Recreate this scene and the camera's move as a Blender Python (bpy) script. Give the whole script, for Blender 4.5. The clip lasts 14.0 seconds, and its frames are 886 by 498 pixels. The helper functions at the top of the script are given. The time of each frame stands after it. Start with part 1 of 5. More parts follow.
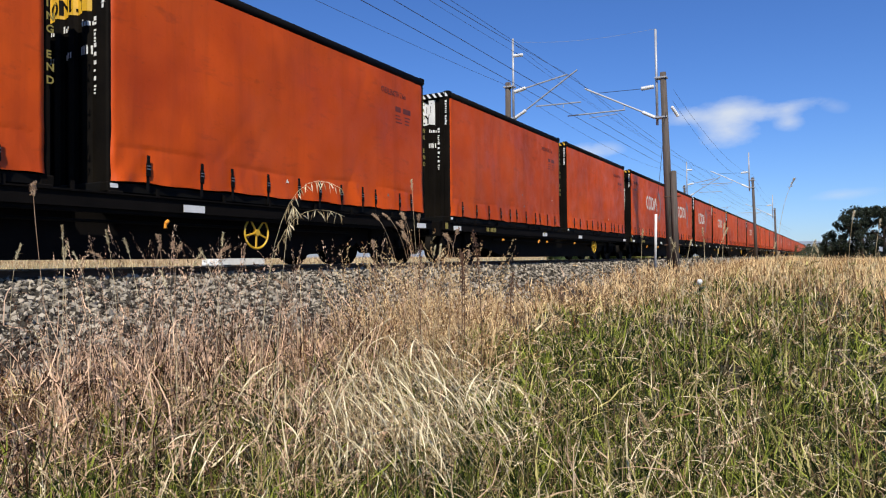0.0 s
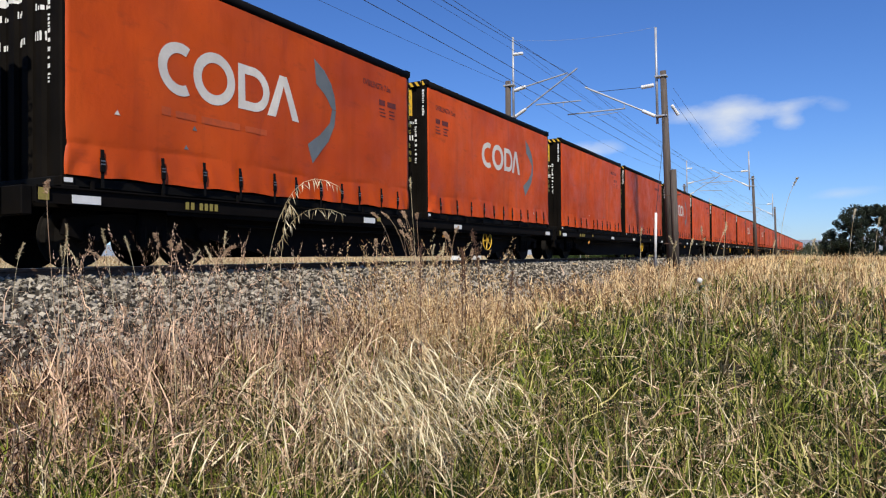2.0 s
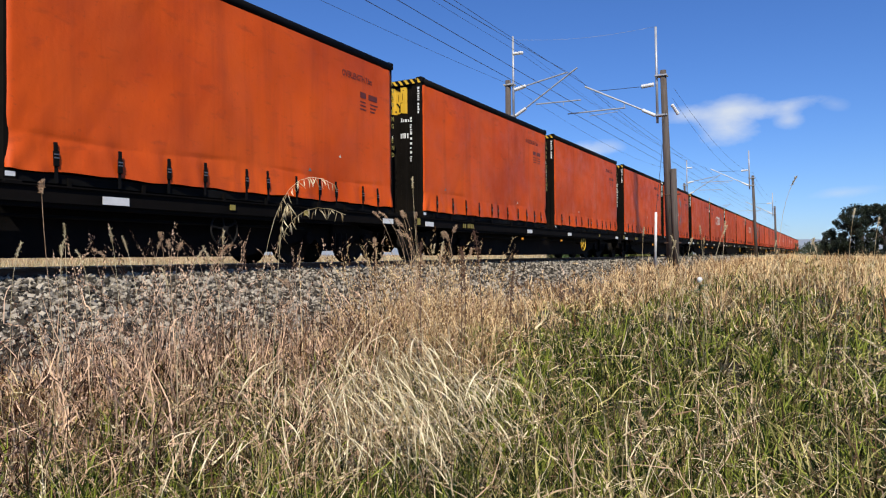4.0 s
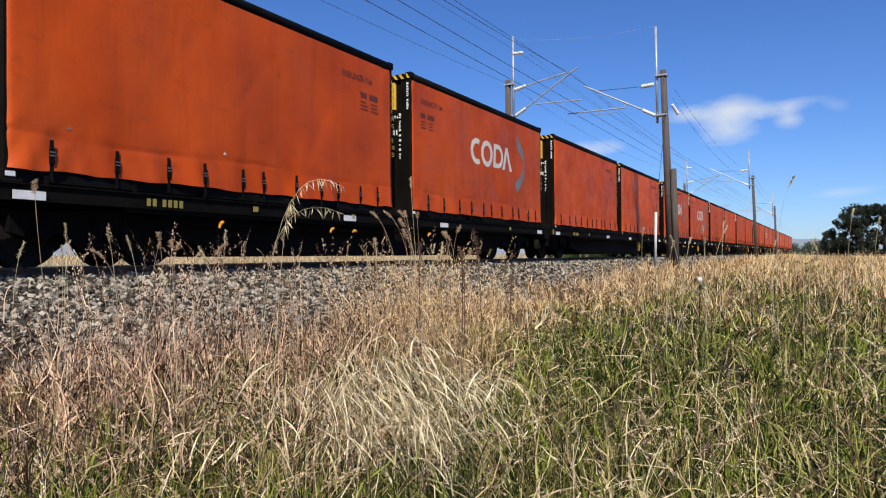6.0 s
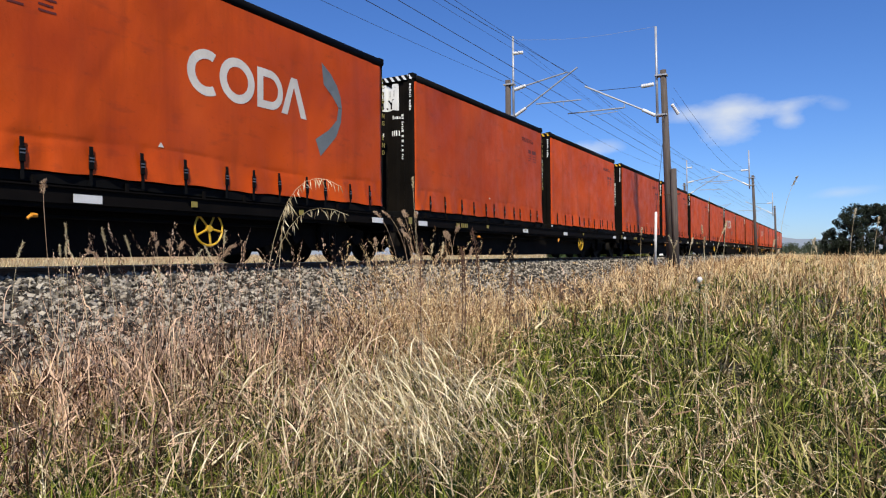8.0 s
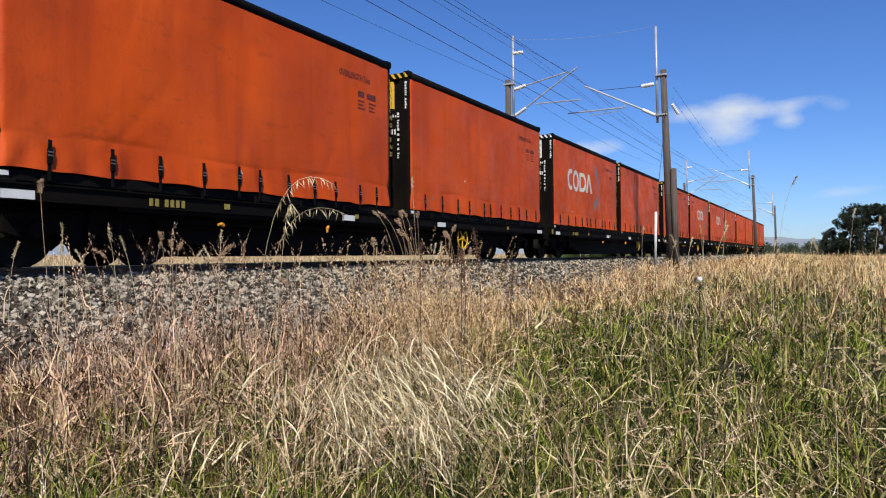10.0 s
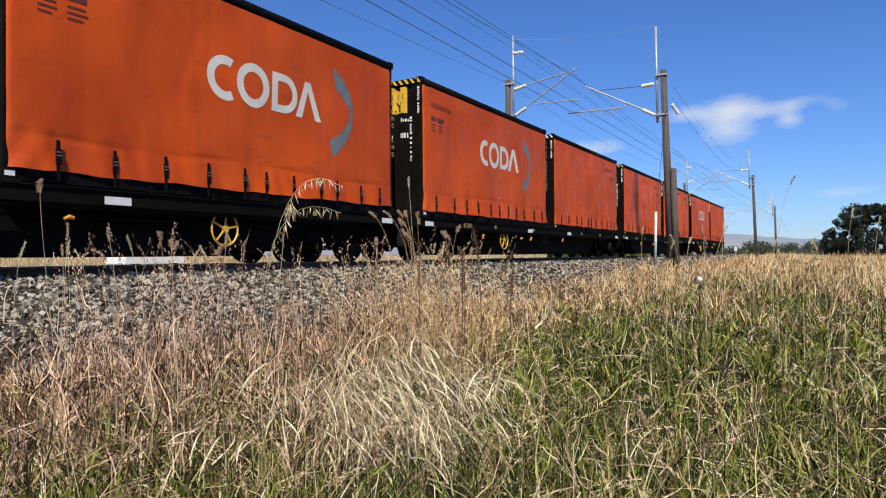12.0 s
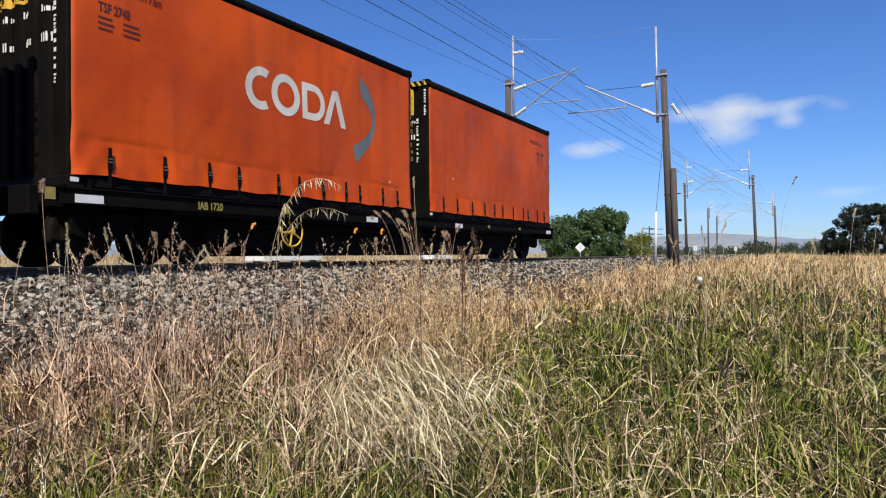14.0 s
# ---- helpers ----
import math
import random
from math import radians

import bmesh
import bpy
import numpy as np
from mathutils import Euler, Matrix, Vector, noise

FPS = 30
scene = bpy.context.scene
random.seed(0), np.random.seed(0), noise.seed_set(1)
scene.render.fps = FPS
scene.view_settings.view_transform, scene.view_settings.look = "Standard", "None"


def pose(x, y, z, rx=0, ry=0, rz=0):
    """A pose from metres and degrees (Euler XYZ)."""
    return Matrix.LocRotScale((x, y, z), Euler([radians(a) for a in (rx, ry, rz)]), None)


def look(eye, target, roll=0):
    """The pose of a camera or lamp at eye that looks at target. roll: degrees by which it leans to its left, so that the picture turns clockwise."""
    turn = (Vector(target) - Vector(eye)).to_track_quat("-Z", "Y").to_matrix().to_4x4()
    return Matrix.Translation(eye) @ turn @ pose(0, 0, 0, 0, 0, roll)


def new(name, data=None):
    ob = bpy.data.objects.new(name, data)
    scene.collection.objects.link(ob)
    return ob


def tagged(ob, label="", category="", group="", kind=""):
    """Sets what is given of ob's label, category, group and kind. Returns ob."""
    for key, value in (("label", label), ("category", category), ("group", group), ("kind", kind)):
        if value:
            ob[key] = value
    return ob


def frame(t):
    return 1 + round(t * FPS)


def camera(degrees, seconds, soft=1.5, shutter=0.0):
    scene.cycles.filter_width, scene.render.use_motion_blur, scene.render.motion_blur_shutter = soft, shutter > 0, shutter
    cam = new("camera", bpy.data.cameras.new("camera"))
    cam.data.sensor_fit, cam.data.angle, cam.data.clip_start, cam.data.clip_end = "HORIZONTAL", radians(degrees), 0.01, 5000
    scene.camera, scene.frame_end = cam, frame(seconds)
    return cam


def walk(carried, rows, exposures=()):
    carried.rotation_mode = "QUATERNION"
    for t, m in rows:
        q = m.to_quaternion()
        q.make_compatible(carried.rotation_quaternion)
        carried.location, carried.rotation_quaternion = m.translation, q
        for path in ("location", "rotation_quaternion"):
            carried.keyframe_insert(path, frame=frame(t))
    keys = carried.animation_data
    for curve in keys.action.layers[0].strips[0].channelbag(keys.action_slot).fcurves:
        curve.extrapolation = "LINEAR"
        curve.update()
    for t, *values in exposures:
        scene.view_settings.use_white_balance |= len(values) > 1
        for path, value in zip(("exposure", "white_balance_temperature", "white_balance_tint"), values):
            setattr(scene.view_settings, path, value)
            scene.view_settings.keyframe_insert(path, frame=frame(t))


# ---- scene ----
import itertools

cam = camera(66.53, 14.0, soft=1.15)
EYE = Vector((0, 0, 0.10))


def aim(yaw, pitch, roll):
    """Camera pose: yaw from +X towards +Y, pitch upwards, roll clockwise, all in radians."""
    way = Vector((math.cos(yaw) * math.cos(pitch), math.sin(yaw) * math.cos(pitch), math.sin(pitch)))
    return look(EYE, EYE + way, math.degrees(roll))


walk(cam, [(0.0, aim(0.5177, 0.0137, -0.0086)), (1.0, aim(0.5177, 0.0129, -0.0086)), (2.0, aim(0.5177, 0.0117, -0.0086)),
           (3.0, aim(0.5177, 0.0110, -0.0086)), (6.0, aim(0.5177, 0.0106, -0.0086)), (10.0, aim(0.5177, 0.0102, -0.0086)),
           (14.0, aim(0.5177, 0.0101, -0.0086))])

# ---- light ----
SUN_DIR = Vector((-0.585, -0.36, 0.74)).normalized()
world = bpy.data.worlds.new("world")
scene.world = world
world.use_nodes = True
wn, wl = world.node_tree.nodes, world.node_tree.links
sky = wn.new("ShaderNodeTexSky")
sky.sky_type, sky.sun_disc = "NISHITA", False
sky.sun_elevation = math.asin(SUN_DIR.z)
sky.sun_rotation = math.atan2(SUN_DIR.x, SUN_DIR.y)
sky.air_density, sky.dust_density, sky.ozone_density = 1.0, 0.2, 3.0
wn["Background"].inputs["Strength"].default_value = 0.093


def wmath(op, a, b=None, c=None):
    nd = wn.new("ShaderNodeMath")
    nd.operation = op
    for i, v in enumerate((a, b, c)):
        if v is not None:
            if isinstance(v, (int, float)):
                nd.inputs[i].default_value = v
            else:
                wl.new(v, nd.inputs[i])
    return nd.outputs[0]


tint = wn.new("ShaderNodeVectorMath")
tint.operation = "MULTIPLY"
tint.inputs[1].default_value = (0.66, 0.86, 1.30)
wl.new(sky.outputs[0], tint.inputs[0])
grade = wn.new("ShaderNodeHueSaturation")
grade.inputs["Saturation"].default_value, grade.inputs["Value"].default_value = 1.05, 1.0
wl.new(tint.outputs[0], grade.inputs["Color"])
coord = wn.new("ShaderNodeTexCoord").outputs["Generated"]


def wdot(v):
    nd = wn.new("ShaderNodeVectorMath")
    nd.operation = "DOT_PRODUCT"
    wl.new(coord, nd.inputs[0])
    nd.inputs[1].default_value = v
    return nd.outputs["Value"]


def cloud(azimuth, elevation, wide, high, tilt, density, size):
    """A thin fair-weather cloud at a bearing in the sky, torn by noise; angles in degrees."""
    a, e = radians(azimuth), radians(elevation)
    f = Vector((math.cos(a) * math.cos(e), math.sin(a) * math.cos(e), math.sin(e)))
    r = Vector((math.sin(a), -math.cos(a), 0))
    u = r.cross(f)
    r, u = r * math.cos(radians(tilt)) + u * math.sin(radians(tilt)), u * math.cos(radians(tilt)) - r * math.sin(radians(tilt))
    ahead = wmath("MAXIMUM", wdot(f), 0.05)
    x, y = wmath("DIVIDE", wdot(r), ahead), wmath("DIVIDE", wdot(u), ahead)
    x2 = wmath("POWER", wmath("ABSOLUTE", wmath("DIVIDE", x, math.tan(radians(wide)))), 2.0)
    y2 = wmath("POWER", wmath("ABSOLUTE", wmath("DIVIDE", y, math.tan(radians(high)))), 2.0)
    d = wmath("SQRT", wmath("ADD", x2, y2))
    mp = wn.new("ShaderNodeMapping")
    mp.inputs["Scale"].default_value = (size, size, size * 2.2)
    wl.new(coord, mp.inputs["Vector"])
    nz = wn.new("ShaderNodeTexNoise")
    nz.inputs["Scale"].default_value, nz.inputs["Detail"].default_value, nz.inputs["Roughness"].default_value = 1.0, 8, 0.6
    wl.new(mp.outputs[0], nz.inputs["Vector"])
    m = wmath("ADD", wmath("SUBTRACT", 0.95, d), wmath("MULTIPLY", wmath("SUBTRACT", nz.outputs[0], 0.5), 1.5))
    nd = wn.new("ShaderNodeMath")
    nd.operation, nd.use_clamp = "MULTIPLY", True
    wl.new(m, nd.inputs[0])
    nd.inputs[1].default_value = 1.1
    return wmath("MULTIPLY", nd.outputs[0], density)


cover = None
for args in ((6.3, 11.1, 4.4, 1.25, 0, 0.72, 12), (6.8, 9.8, 2.6, 1.9, -25, 0.66, 14), (2.6, 10.9, 2.8, 0.8, 8, 0.60, 16), (2.4, 10.0, 1.1, 1.0, 0, 0.5, 18), (9.4, 11.0, 2.4, 0.8, -4, 0.5, 16),
             (17.6, 8.6, 2.6, 0.8, -4, 0.55, 15), (15.6, 8.9, 1.6, 0.7, 0, 0.35, 15), (-1.0, 4.4, 3.0, 0.5, 4, 0.30, 15), (8.5, 3.0, 6.0, 0.6, 0, 0.2, 15),
             (-0.6, 10.8, 1.4, 0.6, -15, 0.20, 16), (60.0, 20.0, 12.0, 3.0, 5, 0.5, 9), (150.0, 25.0, 14.0, 4.0, 5, 0.5, 8), (-80.0, 18.0, 14.0, 3.0, 5, 0.5, 8)):
    c = wmath("SUBTRACT", 1.0, cloud(*args))
    cover = c if cover is None else wmath("MULTIPLY", cover, c)
cover = wmath("SUBTRACT", 1.0, cover)
mix = wn.new("ShaderNodeMix")
mix.data_type = "RGBA"
wl.new(cover, mix.inputs["Factor"])
wl.new(grade.outputs[0], mix.inputs["A"])
mix.inputs["B"].default_value = (7.6, 8.0, 8.4, 1)
wl.new(mix.outputs["Result"], wn["Background"].inputs["Color"])

sun = new("sun", bpy.data.lights.new("sun", "SUN"))
sun.data.energy, sun.data.angle, sun.data.color = 5.0, radians(0.53), (1.0, 0.93, 0.81)
sun.matrix_world = look(SUN_DIR * 50, (0, 0, 0))
scene.view_settings.exposure = 0.13


# ---- materials ----
def material(name, base, other=None, rough=0.7, metal=0.0, scale=6.0, fine=60.0, bump=0.15, island=0.0, obj=0.0, stretch=None, spec=0.5,
             trans=0.0, patch=None, span=(0.42, 0.92)):
    """A surface with two colours mixed by coarse and fine noise, bump from the fine noise, and optional per-piece variation."""
    m = bpy.data.materials.new(name)
    m.use_nodes = True
    n, l = m.node_tree.nodes, m.node_tree.links
    b = n["Principled BSDF"]
    b.inputs["Roughness"].default_value, b.inputs["Metallic"].default_value = rough, metal
    b.inputs["Specular IOR Level"].default_value = spec
    other = other or tuple(c * 0.75 for c in base)
    co = n.new("ShaderNodeTexCoord")
    vec = co.outputs["Object"]
    if stretch:
        mp = n.new("ShaderNodeMapping")
        mp.inputs["Scale"].default_value = stretch
        l.new(vec, mp.inputs["Vector"])
        vec = mp.outputs["Vector"]
    t1, t2 = n.new("ShaderNodeTexNoise"), n.new("ShaderNodeTexNoise")
    t1.inputs["Scale"].default_value, t1.inputs["Detail"].default_value = scale, 5
    t2.inputs["Scale"].default_value, t2.inputs["Detail"].default_value = fine, 3
    l.new(vec, t1.inputs["Vector"]), l.new(vec, t2.inputs["Vector"])
    add = n.new("ShaderNodeMath")
    add.operation = "MULTIPLY_ADD"
    l.new(t2.outputs[0], add.inputs[0])
    add.inputs[1].default_value = 0.35
    l.new(t1.outputs[0], add.inputs[2])
    last = add.outputs[0]
    for amount, node, out in ((island, "ShaderNodeNewGeometry", "Random Per Island"), (obj, "ShaderNodeObjectInfo", "Random")):
        if amount:
            src = n.new(node)
            ma = n.new("ShaderNodeMath")
            ma.operation = "MULTIPLY_ADD"
            l.new(src.outputs[out], ma.inputs[0])
            ma.inputs[1].default_value = amount
            l.new(last, ma.inputs[2])
            sb = n.new("ShaderNodeMath")
            sb.operation = "SUBTRACT"
            l.new(ma.outputs[0], sb.inputs[0])
            sb.inputs[1].default_value = amount / 2
            last = sb.outputs[0]
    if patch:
        # larger patches of one tone per tuft; dark ones paint shade between grass tufts
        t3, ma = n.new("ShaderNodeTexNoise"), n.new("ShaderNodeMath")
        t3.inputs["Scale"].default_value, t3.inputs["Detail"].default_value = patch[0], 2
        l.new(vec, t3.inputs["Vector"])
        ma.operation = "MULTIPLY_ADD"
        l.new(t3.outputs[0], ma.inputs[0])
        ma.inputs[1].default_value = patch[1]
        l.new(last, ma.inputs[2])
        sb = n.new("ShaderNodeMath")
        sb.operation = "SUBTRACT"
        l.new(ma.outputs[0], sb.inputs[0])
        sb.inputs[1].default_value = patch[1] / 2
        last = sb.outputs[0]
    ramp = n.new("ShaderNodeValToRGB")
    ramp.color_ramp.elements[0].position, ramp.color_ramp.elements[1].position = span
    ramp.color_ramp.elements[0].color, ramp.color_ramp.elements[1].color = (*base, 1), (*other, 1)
    l.new(last, ramp.inputs[0])
    l.new(ramp.outputs[0], b.inputs["Base Color"])
    if bump:
        bp = n.new("ShaderNodeBump")
        bp.inputs["Strength"].default_value, bp.inputs["Distance"].default_value = bump, 0.01
        l.new(t2.outputs[0], bp.inputs["Height"])
        l.new(bp.outputs[0], b.inputs["Normal"])
    if trans:
        tr, mx = n.new("ShaderNodeBsdfTranslucent"), n.new("ShaderNodeMixShader")
        l.new(ramp.outputs[0], tr.inputs["Color"])
        mx.inputs[0].default_value = trans
        l.new(b.outputs[0], mx.inputs[1]), l.new(tr.outputs[0], mx.inputs[2])
        l.new(mx.outputs[0], n["Material Output"].inputs["Surface"])
    return m


def tarpaulin():
    """Coated orange-red cloth: sun-faded areas, grimy smears, run-down streaks and a fine weave."""
    m = bpy.data.materials.new("curtain")
    m.use_nodes = True
    n, l = m.node_tree.nodes, m.node_tree.links
    b = n["Principled BSDF"]
    b.inputs["Specular IOR Level"].default_value = 0.25
    info, co = n.new("ShaderNodeObjectInfo"), n.new("ShaderNodeTexCoord")
    off = n.new("ShaderNodeVectorMath")
    off.operation = "SCALE"
    off.inputs[0].default_value = (41.0, 7.0, 23.0)
    l.new(info.outputs["Random"], off.inputs["Scale"])
    vec = n.new("ShaderNodeVectorMath")
    l.new(co.outputs["Object"], vec.inputs[0]), l.new(off.outputs[0], vec.inputs[1])

    def cloth_noise(scale, detail, stretch=(1, 1, 1), low=0.35, high=0.7):
        mp, t, r = n.new("ShaderNodeMapping"), n.new("ShaderNodeTexNoise"), n.new("ShaderNodeMapRange")
        mp.inputs["Scale"].default_value = stretch
        t.inputs["Scale"].default_value, t.inputs["Detail"].default_value, t.inputs["Roughness"].default_value = scale, detail, 0.6
        r.inputs["From Min"].default_value, r.inputs["From Max"].default_value = low, high
        l.new(vec.outputs[0], mp.inputs["Vector"]), l.new(mp.outputs[0], t.inputs["Vector"]), l.new(t.outputs[0], r.inputs["Value"])
        return r.outputs[0]

    last = None
    for amount, colour, src in ((0.75, (0.40, 0.038, 0.002), cloth_noise(0.55, 3)),
                                (0.18, (0.60, 0.140, 0.040), cloth_noise(0.8, 4, (1, 1, 0.6), 0.45, 0.75)),
                                (0.45, (0.26, 0.030, 0.004), cloth_noise(1.0, 5, (3.2, 1, 0.22), 0.5, 0.8)),
                                (0.50, (0.20, 0.030, 0.010), cloth_noise(3.0, 7, (0.7, 1, 1.8), 0.58, 0.78)),
                                (0.30, (0.14, 0.030, 0.015), cloth_noise(16, 6, (1, 1, 1), 0.62, 0.75))):
        mx, k = n.new("ShaderNodeMix"), n.new("ShaderNodeMath")
        mx.data_type, k.operation = "RGBA", "MULTIPLY"
        l.new(src, k.inputs[0])
        k.inputs[1].default_value = amount
        l.new(k.outputs[0], mx.inputs["Factor"])
        if last is None:
            mx.inputs["A"].default_value = (0.70, 0.088, 0.002, 1)
        else:
            l.new(last, mx.inputs["A"])
        mx.inputs["B"].default_value = (*colour, 1)
        last = mx.outputs["Result"]
    hue = n.new("ShaderNodeHueSaturation")
    rv = n.new("ShaderNodeMapRange")
    rv.inputs["To Min"].default_value, rv.inputs["To Max"].default_value = 0.82, 1.0
    l.new(info.outputs["Random"], rv.inputs["Value"]), l.new(rv.outputs[0], hue.inputs["Value"]), l.new(last, hue.inputs["Color"])
    l.new(hue.outputs[0], b.inputs["Base Color"])
    rr = n.new("ShaderNodeMapRange")
    rr.inputs["To Min"].default_value, rr.inputs["To Max"].default_value = 0.42, 0.7
    l.new(cloth_noise(2.0, 4), rr.inputs["Value"]), l.new(rr.outputs[0], b.inputs["Roughness"])
    b1, b2 = n.new("ShaderNodeBump"), n.new("ShaderNodeBump")
    b1.inputs["Strength"].default_value, b1.inputs["Distance"].default_value = 0.3, 0.02
    b2.inputs["Strength"].default_value, b2.inputs["Distance"].default_value = 0.2, 0.004
    l.new(cloth_noise(2.4, 3, (1, 1, 0.7)), b1.inputs["Height"])
    l.new(cloth_noise(30, 3), b2.inputs["Height"])
    l.new(b1.outputs[0], b2.inputs["Normal"]), l.new(b2.outputs[0], b.inputs["Normal"])
    return m


M = {
    "curtain": tarpaulin(),
    "black": material("black_paint", (0.0035, 0.0035, 0.0035), (0.008, 0.0075, 0.007), 0.65, scale=3, fine=40, bump=0.1, spec=0.06),
    "end": material("end_paint", (0.004, 0.0035, 0.003), (0.010, 0.008, 0.006), 0.7, scale=2, fine=30, bump=0.1, spec=0.04),
    # dirty steel and wheels, lowered further: underframe shade is put into the colour
    "steel": material("dirty_shaded_steel", (0.0025, 0.0022, 0.002), (0.007, 0.0055, 0.0045), 0.8, scale=3, fine=50, spec=0.08),
    "wheel": material("shaded_wheel_steel", (0.004, 0.0035, 0.003), (0.010, 0.008, 0.006), 0.8, 0.0, 5, 50, spec=0.2),
    "rail": material("rail_rust", (0.06, 0.033, 0.02), (0.11, 0.06, 0.035), 0.75, 0.2, 4, 60),
    "tread": material("rail_tread", (0.45, 0.44, 0.42), (0.35, 0.33, 0.31), 0.3, 0.9, 4, 60, bump=0.05),
    "sleeper": material("sleeper_concrete", (0.30, 0.28, 0.25), (0.2, 0.18, 0.16), 0.9, scale=4, fine=60, obj=0.2),
    "yellow": material("yellow_paint", (0.74, 0.44, 0.02), (0.55, 0.32, 0.02), 0.5, scale=3, fine=40, bump=0.05),
    "orange": material("orange_paint", (0.85, 0.36, 0.03), (0.7, 0.26, 0.02), 0.5, scale=6, fine=40, bump=0.05),
    "white": material("white_paint", (0.78, 0.78, 0.75), (0.6, 0.6, 0.57), 0.5, scale=4, fine=40, bump=0.05),
    "logo": material("cream_print", (0.72, 0.67, 0.58), (0.56, 0.51, 0.44), 0.55, scale=3, fine=30, bump=0.05),
    "grey": material("grey_print", (0.11, 0.125, 0.125), (0.16, 0.175, 0.175), 0.5, scale=4, fine=30, bump=0.05),
    "print": material("dark_print", (0.09, 0.012, 0.008), (0.14, 0.02, 0.01), 0.6, scale=8, fine=40, bump=0.0),
    "faded": material("worn_print", (0.36, 0.060, 0.012), (0.52, 0.075, 0.006), 0.6, scale=9, fine=40, bump=0.0),
    "dim": material("faded_yellow_print", (0.34, 0.27, 0.05), (0.2, 0.16, 0.04), 0.6, scale=20, fine=60, bump=0.0),
    "buckle": material("buckle_steel", (0.25, 0.25, 0.25), (0.15, 0.14, 0.13), 0.4, 0.7, 10, 60),
    "timber": material("weathered_timber", (0.12, 0.095, 0.08), (0.05, 0.04, 0.032), 0.9, scale=3, fine=25, bump=0.5, stretch=(6, 6, 0.5)),
    "galv": material("galvanised", (0.44, 0.45, 0.47), (0.32, 0.33, 0.35), 0.5, 0.3, 4, 40, bump=0.05),
    "porcelain": material("porcelain", (0.75, 0.75, 0.72), (0.6, 0.6, 0.58), 0.25, scale=6, fine=40, bump=0.0),
    "wire": material("wire", (0.035, 0.035, 0.04), (0.06, 0.06, 0.06), 0.5, 0.5, 10, 80, bump=0.0),
    "pasture": material("dry_pasture", (0.42, 0.34, 0.17), (0.27, 0.22, 0.09), 0.95, scale=0.25, fine=5, bump=0.6),
    "head": material("seed_head", (0.66, 0.51, 0.30), (0.24, 0.15, 0.07), 0.7, scale=4, fine=30, bump=0.0, island=0.8, trans=0.1, patch=(5, 0.8)),
    # brown taken almost to black, painting the shade in gaps between clumps
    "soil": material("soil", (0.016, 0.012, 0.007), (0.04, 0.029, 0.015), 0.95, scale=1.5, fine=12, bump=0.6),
    "stone": material("ballast_stone", (0.44, 0.385, 0.30), (0.045, 0.039, 0.030), 0.9, scale=9, fine=80, bump=0.5, island=0.9, spec=0.2, span=(0.34, 0.86)),
    # green to straw: dark ends and spans put the blades' self-shading into colour
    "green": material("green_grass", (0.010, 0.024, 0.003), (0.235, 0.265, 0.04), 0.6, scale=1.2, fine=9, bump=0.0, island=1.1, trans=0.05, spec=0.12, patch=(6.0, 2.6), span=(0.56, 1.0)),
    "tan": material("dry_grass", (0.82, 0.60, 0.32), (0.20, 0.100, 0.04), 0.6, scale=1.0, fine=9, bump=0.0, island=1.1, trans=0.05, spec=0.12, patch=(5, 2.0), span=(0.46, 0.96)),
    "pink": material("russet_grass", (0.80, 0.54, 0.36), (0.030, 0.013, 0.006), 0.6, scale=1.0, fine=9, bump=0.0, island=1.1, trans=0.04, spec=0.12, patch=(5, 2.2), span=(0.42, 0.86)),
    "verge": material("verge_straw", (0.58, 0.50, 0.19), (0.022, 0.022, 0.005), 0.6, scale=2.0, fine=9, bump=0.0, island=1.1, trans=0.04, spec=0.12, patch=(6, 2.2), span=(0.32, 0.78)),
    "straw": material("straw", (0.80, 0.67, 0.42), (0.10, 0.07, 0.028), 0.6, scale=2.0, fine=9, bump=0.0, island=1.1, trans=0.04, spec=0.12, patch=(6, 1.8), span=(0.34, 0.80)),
    "bleached": material("bleached_straw", (0.80, 0.69, 0.45), (0.30, 0.22, 0.11), 0.6, scale=3.0, fine=12, bump=0.0, island=1.0, trans=0.06, spec=0.12, patch=(9, 1.0)),
    "tanstalk": material("tan_stalk", (0.56, 0.40, 0.25), (0.24, 0.13, 0.07), 0.7, scale=5, fine=30, bump=0.0, island=0.7),
    "brownstalk": material("brown_stalk", (0.16, 0.075, 0.035), (0.07, 0.035, 0.02), 0.8, scale=3, fine=20, bump=0.0, island=0.6),
    "leaf": material("tree_leaf", (0.045, 0.085, 0.022), (0.09, 0.14, 0.04), 0.6, scale=0.8, fine=6, bump=0.0, island=0.5, trans=0.25),
    "pine": material("pine_leaf", (0.006, 0.013, 0.005), (0.016, 0.026, 0.010), 0.8, scale=0.8, fine=6, bump=0.0, island=0.5),
    "yellowleaf": material("gold_leaf", (0.22, 0.22, 0.05), (0.14, 0.17, 0.04), 0.6, scale=0.8, fine=6, bump=0.0, island=0.5, trans=0.25),
    "bark": material("bark", (0.10, 0.075, 0.055), (0.06, 0.045, 0.03), 0.95, scale=4, fine=30, bump=0.5),
    # aerial haze is put into the hills' blue-grey colour
    "hill": material("hazed_hill", (0.20, 0.25, 0.31), (0.30, 0.31, 0.31), 1.0, scale=0.004, fine=0.03, bump=0.0, spec=0.0),
    "bush": material("far_bush", (0.03, 0.045, 0.022), (0.06, 0.075, 0.04), 0.9, scale=0.2, fine=2, bump=0.0, island=0.5),
    "rubber": material("rubber", (0.003, 0.003, 0.003), (0.006, 0.006, 0.006), 0.8, scale=5, fine=40, spec=0.1),
}


